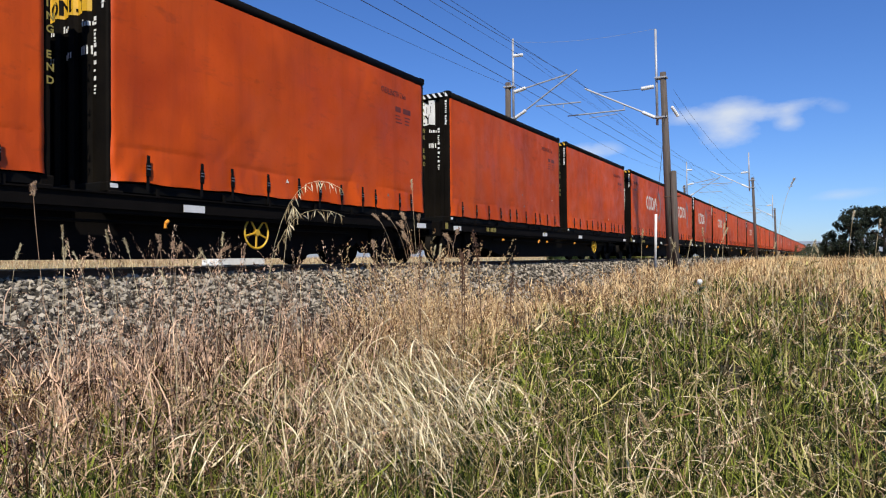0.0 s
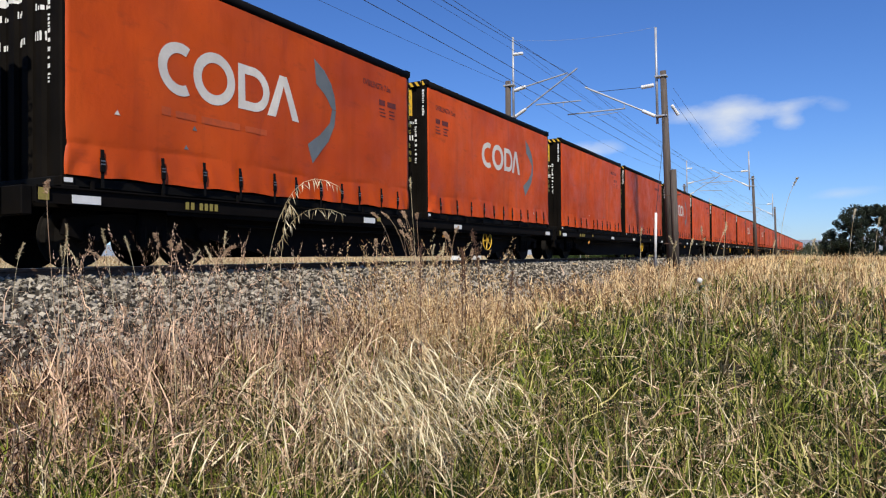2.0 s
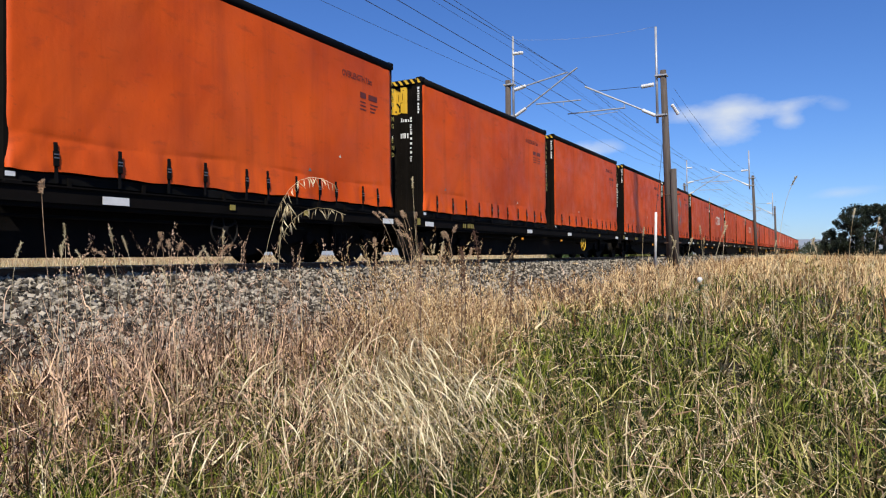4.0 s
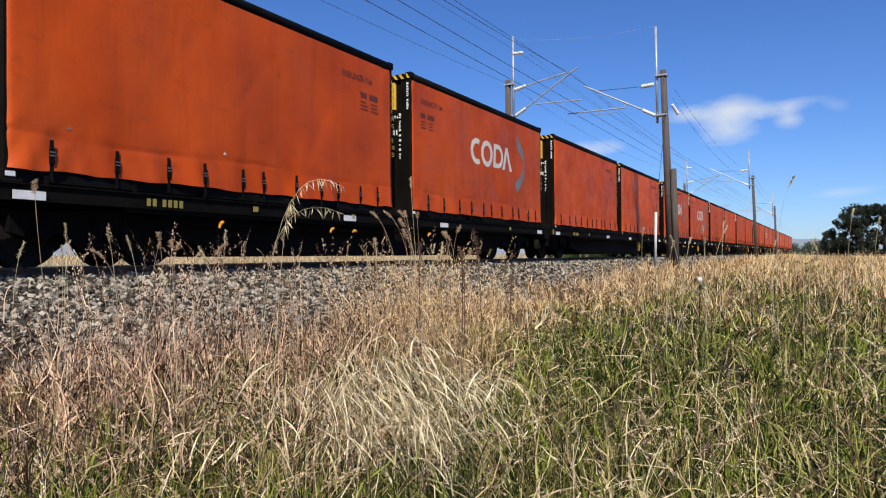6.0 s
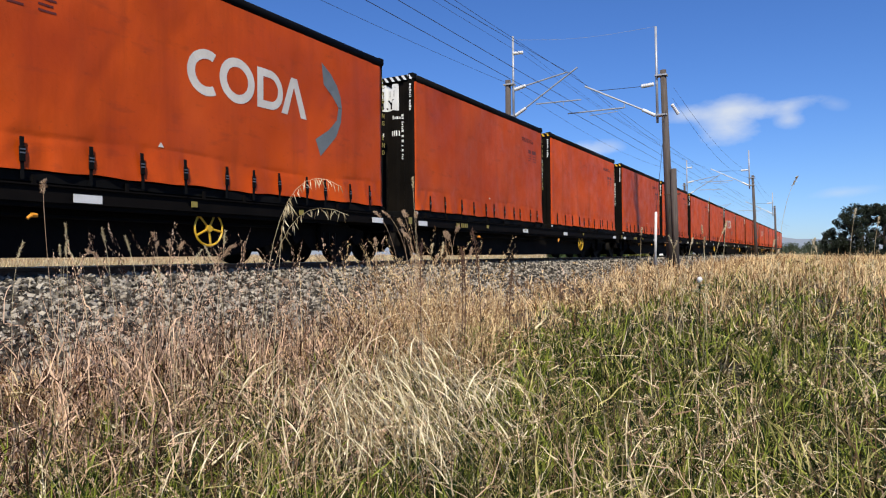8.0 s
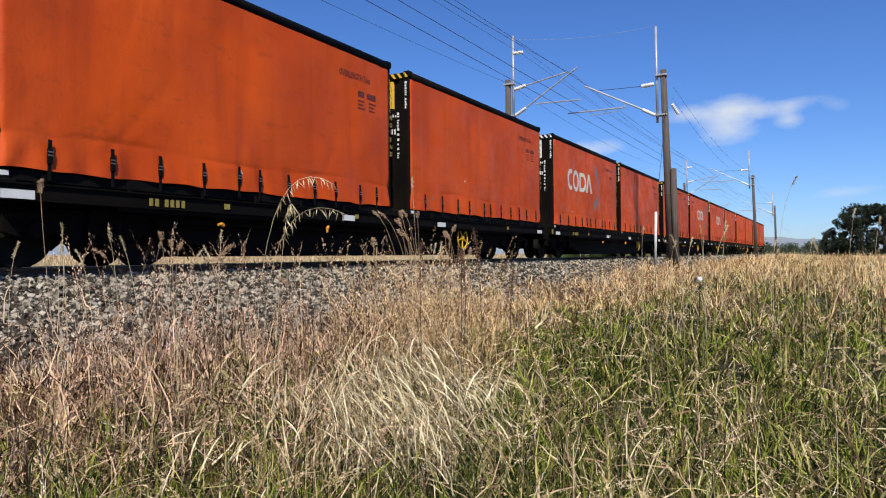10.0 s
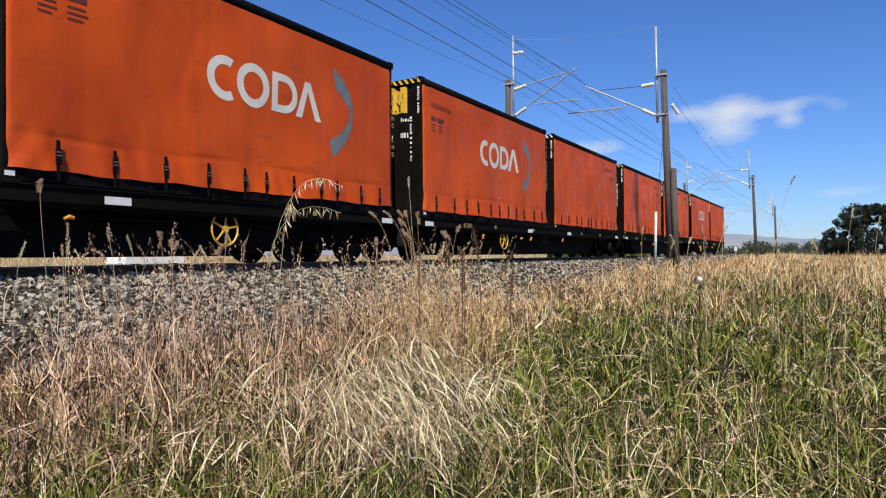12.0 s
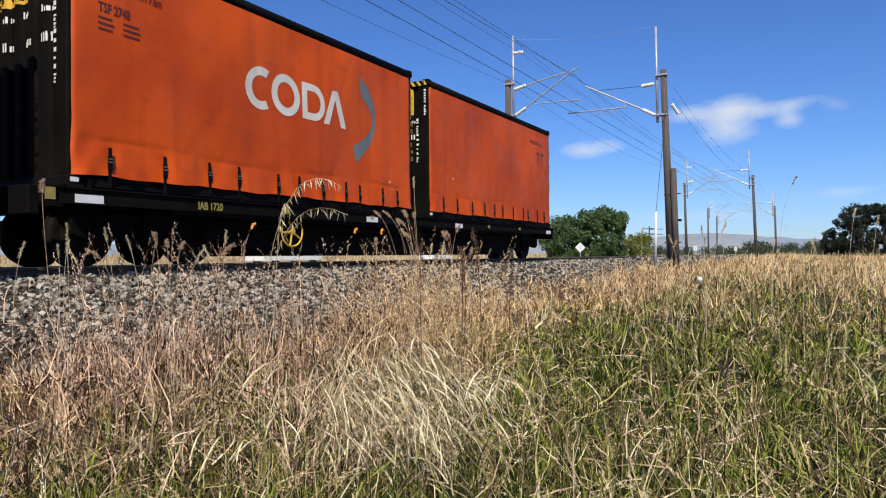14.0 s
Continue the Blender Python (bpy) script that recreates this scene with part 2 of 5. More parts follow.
# ---- building helpers ----
def mesh_of(name, bm, mat, smooth=False):
    me = bpy.data.meshes.new(name)
    bm.to_mesh(me)
    bm.free()
    me.materials.append(mat)
    if smooth:
        for p in me.polygons:
            p.use_smooth = True
    return me


def part(name, bm, mat, parent, label="", smooth=False):
    """Link a bmesh as one mesh object under a thing or a part."""
    ob = new(name, mesh_of(name, bm, mat, smooth))
    ob.parent = parent
    if label:
        tagged(ob, label)
    return ob


def shared(name, me, parent, m=None):
    ob = new(name, me)
    ob.parent = parent
    if m is not None:
        ob.matrix_basis = m
    return ob


def empty(name):
    ob = new(name)
    ob.empty_display_size = 0.2
    return ob


def box(bm, x0, y0, z0, x1, y1, z1, bevel=0.0):
    r = bmesh.ops.create_cube(bm, size=1.0)
    bmesh.ops.scale(bm, vec=(x1 - x0, y1 - y0, z1 - z0), verts=r["verts"])
    bmesh.ops.translate(bm, vec=((x0 + x1) / 2, (y0 + y1) / 2, (z0 + z1) / 2), verts=r["verts"])
    if bevel:
        bmesh.ops.bevel(bm, geom=list({e for v in r["verts"] for e in v.link_edges}), offset=bevel, segments=1, affect="EDGES")
    return bm


def rod(bm, a, b, r0, r1=None, seg=8):
    a, b = Vector(a), Vector(b)
    d = b - a
    m = Matrix.Translation((a + b) / 2) @ d.to_track_quat("Z", "Y").to_matrix().to_4x4()
    bmesh.ops.create_cone(bm, cap_ends=True, segments=seg, radius1=r0, radius2=r0 if r1 is None else r1, depth=d.length, matrix=m)
    return bm


def lathe(bm, profile, m=Matrix(), seg=12):
    """Turn a profile of (radius, height) round the z axis, then place it by m."""
    rings = []
    for r, z in profile:
        rings.append([bm.verts.new(m @ Vector((r * math.cos(2 * math.pi * i / seg), r * math.sin(2 * math.pi * i / seg), z))) for i in range(seg)])
    for a, b in zip(rings, rings[1:]):
        for i in range(seg):
            bm.faces.new((a[i], a[(i + 1) % seg], b[(i + 1) % seg], b[i]))
    bm.faces.new(rings[0][::-1])
    bm.faces.new(rings[-1])
    return bm


def prism(bm, pts, y0, y1, swap=None):
    """Extrude a polygon of (x, z) from y0 to y1; swap turns (x, y, z) into another order."""
    f = swap or (lambda x, y, z: (x, y, z))
    a = [bm.verts.new(f(x, y0, z)) for x, z in pts]
    b = [bm.verts.new(f(x, y1, z)) for x, z in pts]
    n = len(pts)
    for i in range(n):
        bm.faces.new((a[i], a[(i + 1) % n], b[(i + 1) % n], b[i]))
    bm.faces.new(a[::-1])
    bm.faces.new(b)
    bmesh.ops.recalc_face_normals(bm, faces=bm.faces[:])
    return bm


def lettering(name, body, size, mat, parent, m, weight=0.0, label=""):
    """Text in the built-in font as a mesh part, standing in its own xy plane at the pose m."""
    cu = bpy.data.curves.new(name, "FONT")
    cu.body, cu.size, cu.offset, cu.extrude = body, size, weight, 0.0015
    cu.resolution_u = 3
    tmp = new(name, cu)
    me = bpy.data.meshes.new_from_object(tmp.evaluated_get(bpy.context.evaluated_depsgraph_get()))
    bpy.data.objects.remove(tmp)
    me.materials.clear()
    me.materials.append(mat)
    ob = shared(name, me, parent, m)
    if label:
        tagged(ob, label)
    return ob


def tube(points, r, seg=6):
    """One unbroken tube through the points."""
    bm = bmesh.new()
    rings = []
    pts = [Vector(q) for q in points]
    for i, q in enumerate(pts):
        d = (pts[min(i + 1, len(pts) - 1)] - pts[max(i - 1, 0)]).normalized()
        m = d.to_track_quat("Z", "Y").to_matrix()
        rings.append([bm.verts.new(q + m @ Vector((r * math.cos(2 * math.pi * k / seg), r * math.sin(2 * math.pi * k / seg), 0))) for k in range(seg)])
    for a, b in zip(rings, rings[1:]):
        for k in range(seg):
            bm.faces.new((a[k], a[(k + 1) % seg], b[(k + 1) % seg], b[k]))
    return bm


# ---- ground, track ----
NEAR, WIDE, MID = 7.775, 2.5, 9.025


def ground_z(x, y):
    """Height of the ground across the line: verge, ballast shoulder, track bed, far field."""
    ys = np.array([-60, 0, 2.2, 4.5, 5.8, 7.6, 8.25, 9.8, 10.4, 11.8, 13, 38, 52, 400])
    zs = np.array([-1.0, -1.0, -0.95, -0.85, -0.70, -0.22, -0.13, -0.13, -0.22, -0.55, -0.55, -0.55, 0.08, 0.15])
    rise = np.interp(x, [9, 45], [0, 0.5]) * np.interp(y, [3.5, 6.0], [1, 0])
    return rise + np.interp(y, ys, zs) + 0.05 * np.sin(0.9 * np.asarray(x) + 1.3 * np.asarray(y)) * (np.abs(np.asarray(y) - MID) > 3.3)


def ground():
    xs = np.concatenate([np.arange(-30, 40, 0.5), np.arange(40, 140, 4), np.array([140, 200, 300, 500, 900, 1600, 3000, 4500])])
    xs = np.concatenate([[-4500, -1500, -500, -150, -60], xs])
    ys = np.concatenate([[-4500, -1500, -400, -120, -40, -15], np.arange(-6, 16, 0.4), [18, 24, 40, 80, 200, 600, 1800, 4500]])
    X, Y = np.meshgrid(xs, ys, indexing="ij")
    Z = ground_z(X, Y)
    v = np.stack([X, Y, Z], -1).reshape(-1, 3)
    n = len(ys)
    f = [(i * n + j, (i + 1) * n + j, (i + 1) * n + j + 1, i * n + j + 1) for i in range(len(xs) - 1) for j in range(n - 1)]
    me = bpy.data.meshes.new("ground")
    me.from_pydata(v.tolist(), [], f)
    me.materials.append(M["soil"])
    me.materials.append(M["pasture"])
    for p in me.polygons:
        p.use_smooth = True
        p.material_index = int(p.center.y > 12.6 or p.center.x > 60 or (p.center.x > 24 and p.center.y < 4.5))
    tagged(new("ground", me), "brown soil of a rail corridor, darkened for the shade under long grass", "ground", kind="structure")


def rail_track():
    track = tagged(empty("rail_track"), "single narrow-gauge railway track on grey ballast", "railway track", kind="structure")
    track.location = (0, MID, 0)
    prof = [(-0.07, -0.16), (0.07, -0.16), (0.07, -0.145), (0.012, -0.13), (0.010, -0.045), (0.036, -0.035), (0.036, -0.005), (0.028, 0.0),
            (-0.028, 0.0), (-0.036, -0.005), (-0.036, -0.035), (-0.010, -0.045), (-0.012, -0.13), (-0.07, -0.145)]
    for s in (-1, 1):
        bm = prism(bmesh.new(), [(s * 0.55 + x, z) for x, z in prof], -80, 900, swap=lambda x, y, z: (y, x, z))
        r = part("rail", bm, M["rail"], track, "rusty steel rail with a polished head")
        part("rail_head", box(bmesh.new(), -80, s * 0.55 - 0.022, 0.0, 900, s * 0.55 + 0.022, 0.003), M["tread"], r, "polished running surface")
    bm = bmesh.new()
    prism(bm, [(-0.12, -0.36), (0.12, -0.36), (0.10, -0.17), (-0.10, -0.17)], -1.05, 1.05)
    me = mesh_of("sleeper", bm, M["sleeper"])
    bm = bmesh.new()
    for s in (-0.55, 0.55):
        for d in (-0.1, 0.1):
            box(bm, -0.04, s + d - 0.03, -0.17, 0.04, s + d + 0.03, -0.125, 0.01)
    clip = mesh_of("rail_clip", bm, M["rail"])
    for i in range(200):
        o = shared("sleeper", me, track, pose(-6 + 0.61 * i, random.uniform(-0.02, 0.02), 0))
        if i < 90:
            shared("rail_clip", clip, o)


def stones():
    """Crushed stone on the shoulder: irregular lumps, small enough to be one mass."""
    rng = np.random.default_rng(4)
    lump = bmesh.new()
    bmesh.ops.create_cube(lump, size=1.25)
    bmesh.ops.triangulate(lump, faces=lump.faces[:])
    bv = np.array([v.co for v in lump.verts])
    bf = np.array([[v.index for v in f.verts] for f in lump.faces])
    lump.free()
    n1, n2, n3, n4 = 28000, 9000, 4500, 2000
    x = np.concatenate([rng.uniform(2, 13, n1), rng.uniform(13, 32, n2), rng.uniform(32, 90, n3), rng.uniform(-22, 2, n4)])
    y = np.concatenate([rng.uniform(4.9, 8.42, n1), rng.uniform(5.5, 8.42, n2), rng.uniform(5.8, 8.42, n3), rng.uniform(5.4, 8.42, n4)])
    far = rng.random(len(x)) < 0.10
    y = np.where(far, rng.uniform(8.6, 11.4, len(x)), y)
    z = ground_z(x, y)
    s = np.concatenate([0.015 + 0.030 * rng.random(n1) ** 1.6, rng.uniform(0.025, 0.05, n2), rng.uniform(0.045, 0.09, n3), rng.uniform(0.05, 0.08, n4)])
    n = len(x)
    # each lump is cut out of a small box by pulling its corners in and out
    v = bv[None] * (1 + rng.uniform(-0.45, 0.25, (n, len(bv), 1))) + rng.uniform(-0.14, 0.14, (n, len(bv), 3))
    v = v * rng.uniform(0.65, 1.3, (n, 1, 3))
    q = rng.normal(size=(n, 4))
    q /= np.linalg.norm(q, axis=1, keepdims=True)
    w, a, b, c = q.T
    R = np.stack([1 - 2 * (b * b + c * c), 2 * (a * b - c * w), 2 * (a * c + b * w), 2 * (a * b + c * w), 1 - 2 * (a * a + c * c), 2 * (b * c - a * w),
                  2 * (a * c - b * w), 2 * (b * c + a * w), 1 - 2 * (a * a + b * b)], -1).reshape(n, 3, 3)
    v = np.einsum("nij,nkj->nki", R, v) * s[:, None, None]
    v += np.stack([x, y, z + s * rng.uniform(-0.6, 0.9, n)], -1)[:, None, :]
    f = bf[None] + (np.arange(n) * len(bv))[:, None, None]
    big_mesh("ballast", v.reshape(-1, 3), f.reshape(-1, 3), M["stone"], "grey crushed-stone ballast along the track", "ballast", flat_faces=True)


def big_mesh(name, v, tris, mat, label, category, kind="stuff", flat_faces=False):
    me = bpy.data.meshes.new(name)
    me.vertices.add(len(v))
    me.vertices.foreach_set("co", np.asarray(v, np.float32).ravel())
    me.loops.add(tris.size)
    me.loops.foreach_set("vertex_index", np.asarray(tris, np.int32).ravel())
    me.polygons.add(len(tris))
    me.polygons.foreach_set("loop_start", np.arange(0, tris.size, 3, dtype=np.int32))
    me.update(calc_edges=True)
    if flat_faces:
        me.shade_flat()
    me.materials.append(mat)
    return tagged(new(name, me), label, category, kind=kind)


def polar(rng, n, r0, r1, a0=-6, a1=66):
    """Places spread over the wedge before the tripod, thicker towards it."""
    r = r0 * (r1 / r0) ** rng.random(n)
    a = np.radians(rng.uniform(a0, a1, n))
    return r * np.cos(a), r * np.sin(a), r


def blades(rng, x, y, height, width, lean, droop, toward=None, levels=4, twist=0.6, spread=0.7):
    """Bent tapering blades. lean: sideways reach at the tip over the height; droop: how far the tip falls back."""
    n = len(x)
    az = rng.uniform(0, 2 * np.pi, n) if toward is None else toward + rng.normal(0, spread, n)
    d = np.stack([np.cos(az), np.sin(az), np.zeros(n)], -1)
    sa = az + rng.normal(0, twist, n) + np.pi / 2
    side = np.stack([np.cos(sa), np.sin(sa), rng.normal(0, 0.3, n)], -1)
    base = np.stack([x, y, ground_z(x, y) - 0.02], -1)
    k = levels - 1
    v = np.empty((n, 2 * k + 1, 3))
    for i in range(k):
        t = i / k
        w = 1 - 0.75 * t ** 1.5
        c = base + d * (lean * height * t ** 1.6)[:, None]
        c[:, 2] += height * (t - droop * t ** 3)
        v[:, 2 * i] = c - side * (width * w)[:, None]
        v[:, 2 * i + 1] = c + side * (width * w)[:, None]
    c = base + d * (lean * height)[:, None]
    c[:, 2] += height * (1 - droop)
    v[:, 2 * k] = c
    t = []
    for i in range(k - 1):
        t += [[2 * i, 2 * i + 1, 2 * i + 3], [2 * i, 2 * i + 3, 2 * i + 2]]
    t.append([2 * k - 2, 2 * k - 1, 2 * k])
    f = np.array(t)[None] + (np.arange(n) * (2 * k + 1))[:, None, None]
    return v.reshape(-1, 3), f.reshape(-1, 3)


def join(sets):
    vs, fs, off = [], [], 0
    for v, f in sets:
        vs.append(v), fs.append(f + off)
        off += len(v)
    return np.concatenate(vs), np.concatenate(fs)


def seed_stalks(rng, x, y, height, lean, toward, head, spread, size=1.0):
    """Thin stalks with a plume of small seeds towards the tip."""
    r = np.clip(np.hypot(x, y) / 4, 0.8, 6)
    sv, sf = blades(rng, x, y, height, 0.0017 * r, lean, 0.12 + 0 * x, toward, 4)
    v = sv.reshape(-1, 7, 3)
    a, b = (v[:, 4] + v[:, 5]) / 2, v[:, 6]
    m = 26
    t = rng.random((len(x), m)) ** 0.9
    p = a[:, None] + (b - a)[:, None] * (1.0 - head[:, None] * t)[..., None]
    p = p + rng.normal(0, 1, p.shape) * (spread * (0.3 + t))[..., None]
    sc = np.repeat(np.clip(r ** 0.5, 0.85, 1.6), m)
    p = p.reshape(-1, 3)
    k = len(p)
    up = np.stack([rng.normal(0, 0.5, k), rng.normal(0, 0.5, k), rng.normal(0.5, 0.5, k)], -1)
    up /= np.linalg.norm(up, axis=1, keepdims=True)
    sd = np.cross(up, rng.normal(size=(k, 3)))
    sd /= np.linalg.norm(sd, axis=1, keepdims=True) + 1e-9
    ln = (rng.uniform(0.006, 0.014, k) * sc * size)[:, None]
    q = np.stack([p, p + up * ln * 0.5 + sd * ln * 0.25, p + up * ln * 1.4, p + up * ln * 0.5 - sd * ln * 0.25], 1)
    f = np.array([[0, 1, 2], [0, 2, 3]])[None] + (np.arange(k) * 4)[:, None, None]
    return join([(sv, sf), (q.reshape(-1, 3), f.reshape(-1, 3))])


def strands(rng, p, length, az, lean, bend, wild, levels=6, floor=None):
    """Centre lines that set off from p at an angle to the upright, bend over by their weight and stray from side to side."""
    n = len(p)
    th, a, rows = lean + np.zeros(n), az + np.zeros(n), [p]
    for i in range(levels):
        d = np.stack([np.sin(th) * np.cos(a), np.sin(th) * np.sin(a), np.cos(th)], -1)
        p = p + d * (length / levels)[:, None]
        if floor is not None:
            p[:, 2] = np.maximum(p[:, 2], floor + 0.015)
        rows.append(p)
        th = th + bend / levels * (0.4 + 1.3 * i / levels) + rng.normal(0, wild, n)
        a = a + rng.normal(0, 1.3 * wild, n)
    return np.stack(rows, 1)


def ribbons(rng, c, width, swell=None):
    """Tapering blades along centre lines; swell gives another course of the width."""
    n, k = c.shape[0], c.shape[1] - 1
    sa = rng.uniform(0, 2 * np.pi, n)
    side = np.stack([np.cos(sa), np.sin(sa), rng.normal(0, 0.35, n)], -1)
    v = np.empty((n, 2 * k + 1, 3))
    for i in range(k):
        t = i / k
        w = (width * (1 - 0.75 * t ** 1.5 if swell is None else swell[i]))[:, None]
        v[:, 2 * i], v[:, 2 * i + 1] = c[:, i] - side * w, c[:, i] + side * w
    v[:, 2 * k] = c[:, k]
    t = []
    for i in range(k - 1):
        t += [[2 * i, 2 * i + 1, 2 * i + 3], [2 * i, 2 * i + 3, 2 * i + 2]]
    t.append([2 * k - 2, 2 * k - 1, 2 * k])
    f = np.array(t)[None] + (np.arange(n) * (2 * k + 1))[:, None, None]
    return v.reshape(-1, 3), f.reshape(-1, 3)


def along(c, t):
    """Places and ways at the shares t (n, m) of the centre lines c."""
    k = c.shape[1] - 1
    i = np.minimum((t * k).astype(int), k - 1)
    r = np.arange(len(c))[:, None]
    a, b = c[r, i], c[r, i + 1]
    d = b - a
    return a + d * (t * k - i)[..., None], d / (np.linalg.norm(d, axis=-1, keepdims=True) + 1e-9)


def heads(rng, c, lo, m, ln, wd, fan, sc):
    """Seed heads: m lens-shaped seeds on the last part of each centre line, pointing along it."""
    n = len(c)
    t = lo + (1 - lo) * (np.arange(m)[None] + rng.random((n, m))) / m
    p, d = along(c, np.minimum(t, 0.999))
    s = sc[:, None, None] * np.ones((n, m, 1))
    u = (t - lo) / (1 - lo)
    p = p + rng.normal(0, 1, p.shape) * fan * s * (1.15 - 0.9 * np.abs(u - 0.4))[..., None]
    d = d + rng.normal(0, 0.2, d.shape)
    d /= np.linalg.norm(d, axis=-1, keepdims=True)
    sd = np.cross(d, rng.normal(size=d.shape))
    sd /= np.linalg.norm(sd, axis=-1, keepdims=True) + 1e-9
    a, w = ln * s * rng.uniform(0.7, 1.3, (n, m, 1)), wd * s
    q = np.stack([p, p + d * a * 0.45 + sd * w, p + d * a, p + d * a * 0.45 - sd * w], 2).reshape(-1, 3)
    f = np.array([[0, 1, 2], [0, 2, 3]])[None] + (np.arange(n * m) * 4)[:, None, None]
    return q, f.reshape(-1, 3)


def grasses():
    rng = np.random.default_rng(11)
    U, N = rng.uniform, rng.normal

    def pick(n, r0, r1, test, a0=-6, a1=68):
        x, y, r = polar(rng, n, r0, r1, a0, a1)
        k = test(x, y, r)
        return x[k], y[k], r[k]

    def edge(x, y):
        return y + 0.40 * np.sin(1.7 * x) + 0.25 * np.sin(4.1 * x + y)

    def border(x):
        """Where the green verge gives way to the dry band."""
        return 2.9 + 0.008 * x + 0.65 * np.exp(-((x - 7.2) / 2.4) ** 2)

    def near(r):
        return np.clip((r / 3) ** 0.66, 0.75, 6)

    def clump(cx, cy, per, reach, lo=0.45, hi=1.35):
        """Roots round the clump centres, and the way out, size and bias of each clump."""
        n = len(cx)
        a = U(0, 2 * np.pi, (n, per))
        q = np.sqrt(U(0, 1, (n, per))) * reach[:, None]
        comb = np.repeat(U(0, 2 * np.pi, n), per)
        a2 = np.where(U(0, 1, n * per) < 0.45, comb + N(0, 0.5, n * per), a.ravel())
        return (cx[:, None] + q * np.cos(a)).ravel(), (cy[:, None] + q * np.sin(a)).ravel(), a2, np.repeat(lo + (hi - lo) * U(0, 1, n) ** 1.4, per)

    def sward(name, mat, words, x, y, az, height, width, lean=(0.05, 0.8), bend=(0.2, 2.2), wild=0.16, levels=5):
        n = len(x)
        g = ground_z(x, y)
        c = strands(rng, np.stack([x, y, g - 0.02], -1), height, az, U(*lean, n), U(*bend, n), wild, levels, g)
        v, f = ribbons(rng, c, width * U(0.4, 1.4, n))
        big_mesh(name, v, f, M[mat], words, "grass")

    # green verge: uneven tussocks, straw caught among them
    x, y, r = pick(8200, 1.15, 60, lambda x, y, r: (edge(x, y) < border(x) + 0.15 + N(0, 0.3, len(x))) & (U(0, 1, len(x)) < np.interp(r, [12, 34], [1.0, 0.12])))
    cx, cy, az, hs = clump(x, y, 11, 0.06 * near(r) ** 0.6)
    rr = np.hypot(cx, cy)
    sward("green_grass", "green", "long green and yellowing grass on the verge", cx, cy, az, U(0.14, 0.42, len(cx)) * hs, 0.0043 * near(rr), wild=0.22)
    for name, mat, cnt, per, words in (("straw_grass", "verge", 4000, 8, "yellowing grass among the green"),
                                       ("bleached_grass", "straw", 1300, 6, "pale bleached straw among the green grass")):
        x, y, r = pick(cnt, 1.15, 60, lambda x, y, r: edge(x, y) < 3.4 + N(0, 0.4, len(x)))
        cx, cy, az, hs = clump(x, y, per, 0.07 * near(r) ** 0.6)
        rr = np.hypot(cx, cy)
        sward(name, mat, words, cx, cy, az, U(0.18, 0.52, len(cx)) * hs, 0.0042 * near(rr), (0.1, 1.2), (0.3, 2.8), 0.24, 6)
    # low growth under the dry stalks, near the tripod
    x, y, r = pick(5200, 1.2, 7, lambda x, y, r: (edge(x, y) > 1.2) & (y < 3.1 + N(0, 0.4, len(x))) & (y > 0.75 * x - 0.9))
    cx, cy, az, hs = clump(x, y, 9, 0.06 * near(r))
    rr = np.hypot(cx, cy)
    sward("low_green_grass", "green", "short green grass under the dry stalks", cx, cy, az, U(0.16, 0.42, len(cx)) * hs, 0.0050 * near(rr), (0.1, 1.2), (0.2, 2.2), 0.2)
    # dry band at the foot of the ballast, low beyond the golden stand
    x, y, r = pick(9500, 3.2, 95, lambda x, y, r: (edge(x, y) > border(x) + N(0, 0.25, len(x)))
                   & (y < np.interp(x, [4, 7, 10, 26, 40], [4.3, 5.2, 5.7, 6.2, 6.6]) + N(0, 0.25, len(x))))
    x, y, az, hs = clump(x, y, 9, 0.08 * near(r) ** 0.6)
    r = np.hypot(x, y)
    h = U(0.16, 0.50, len(x)) * np.interp(x, [3, 7, 9, 12, 16, 20, 30, 50], [0.8, 0.95, 0.8, 0.75, 0.9, 1.5, 1.6, 1.5]) * hs
    sward("dry_grass", "tan", "dry golden grass along the foot of the ballast", x, y, az, h, 0.0036 * near(r), (0.0, 0.7), (0.1, 2.0), 0.18)
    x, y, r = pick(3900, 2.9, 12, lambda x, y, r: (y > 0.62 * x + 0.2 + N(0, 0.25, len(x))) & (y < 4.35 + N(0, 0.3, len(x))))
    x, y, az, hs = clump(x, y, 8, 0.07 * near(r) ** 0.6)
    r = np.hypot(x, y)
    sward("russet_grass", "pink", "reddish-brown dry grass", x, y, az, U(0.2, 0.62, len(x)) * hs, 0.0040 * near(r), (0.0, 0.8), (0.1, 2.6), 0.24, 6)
    # far part of the verge, bleached by the sun
    x, y, r = pick(7500, 9, 95, lambda x, y, r: (y < 4.2) & (y > -0.14 * x) & (U(0, 1, len(x)) < np.interp(r, [9, 22], [0.12, 1.0])))
    x, y, az, hs = clump(x, y, 7, 0.07 * near(r) ** 0.6)
    r = np.hypot(x, y)
    sward("sunburnt_grass", "tan", "sunburnt golden grass far along the verge", x, y, az, U(0.28, 0.7, len(x)) * hs, 0.0030 * near(r), (0.0, 0.6), (0.1, 1.4), 0.14)
    # pale tussocks: long culms that arch over and let their side branches hang
    for tx, ty, rad, cnt, hi in ((2.30, 2.00, 0.14, 15, 1.12), (2.55, 2.02, 0.16, 19, 1.22), (2.50, 2.20, 0.18, 15, 1.22), (2.08, 2.00, 0.16, 12, 0.95), (2.72, 1.80, 0.14, 15, 1.02),
                                 (2.16, 1.66, 0.16, 10, 0.78), (2.48, 1.62, 0.14, 10, 0.76)):
        a, q = U(0, 2 * np.pi, cnt), np.sqrt(U(0, 1, cnt))
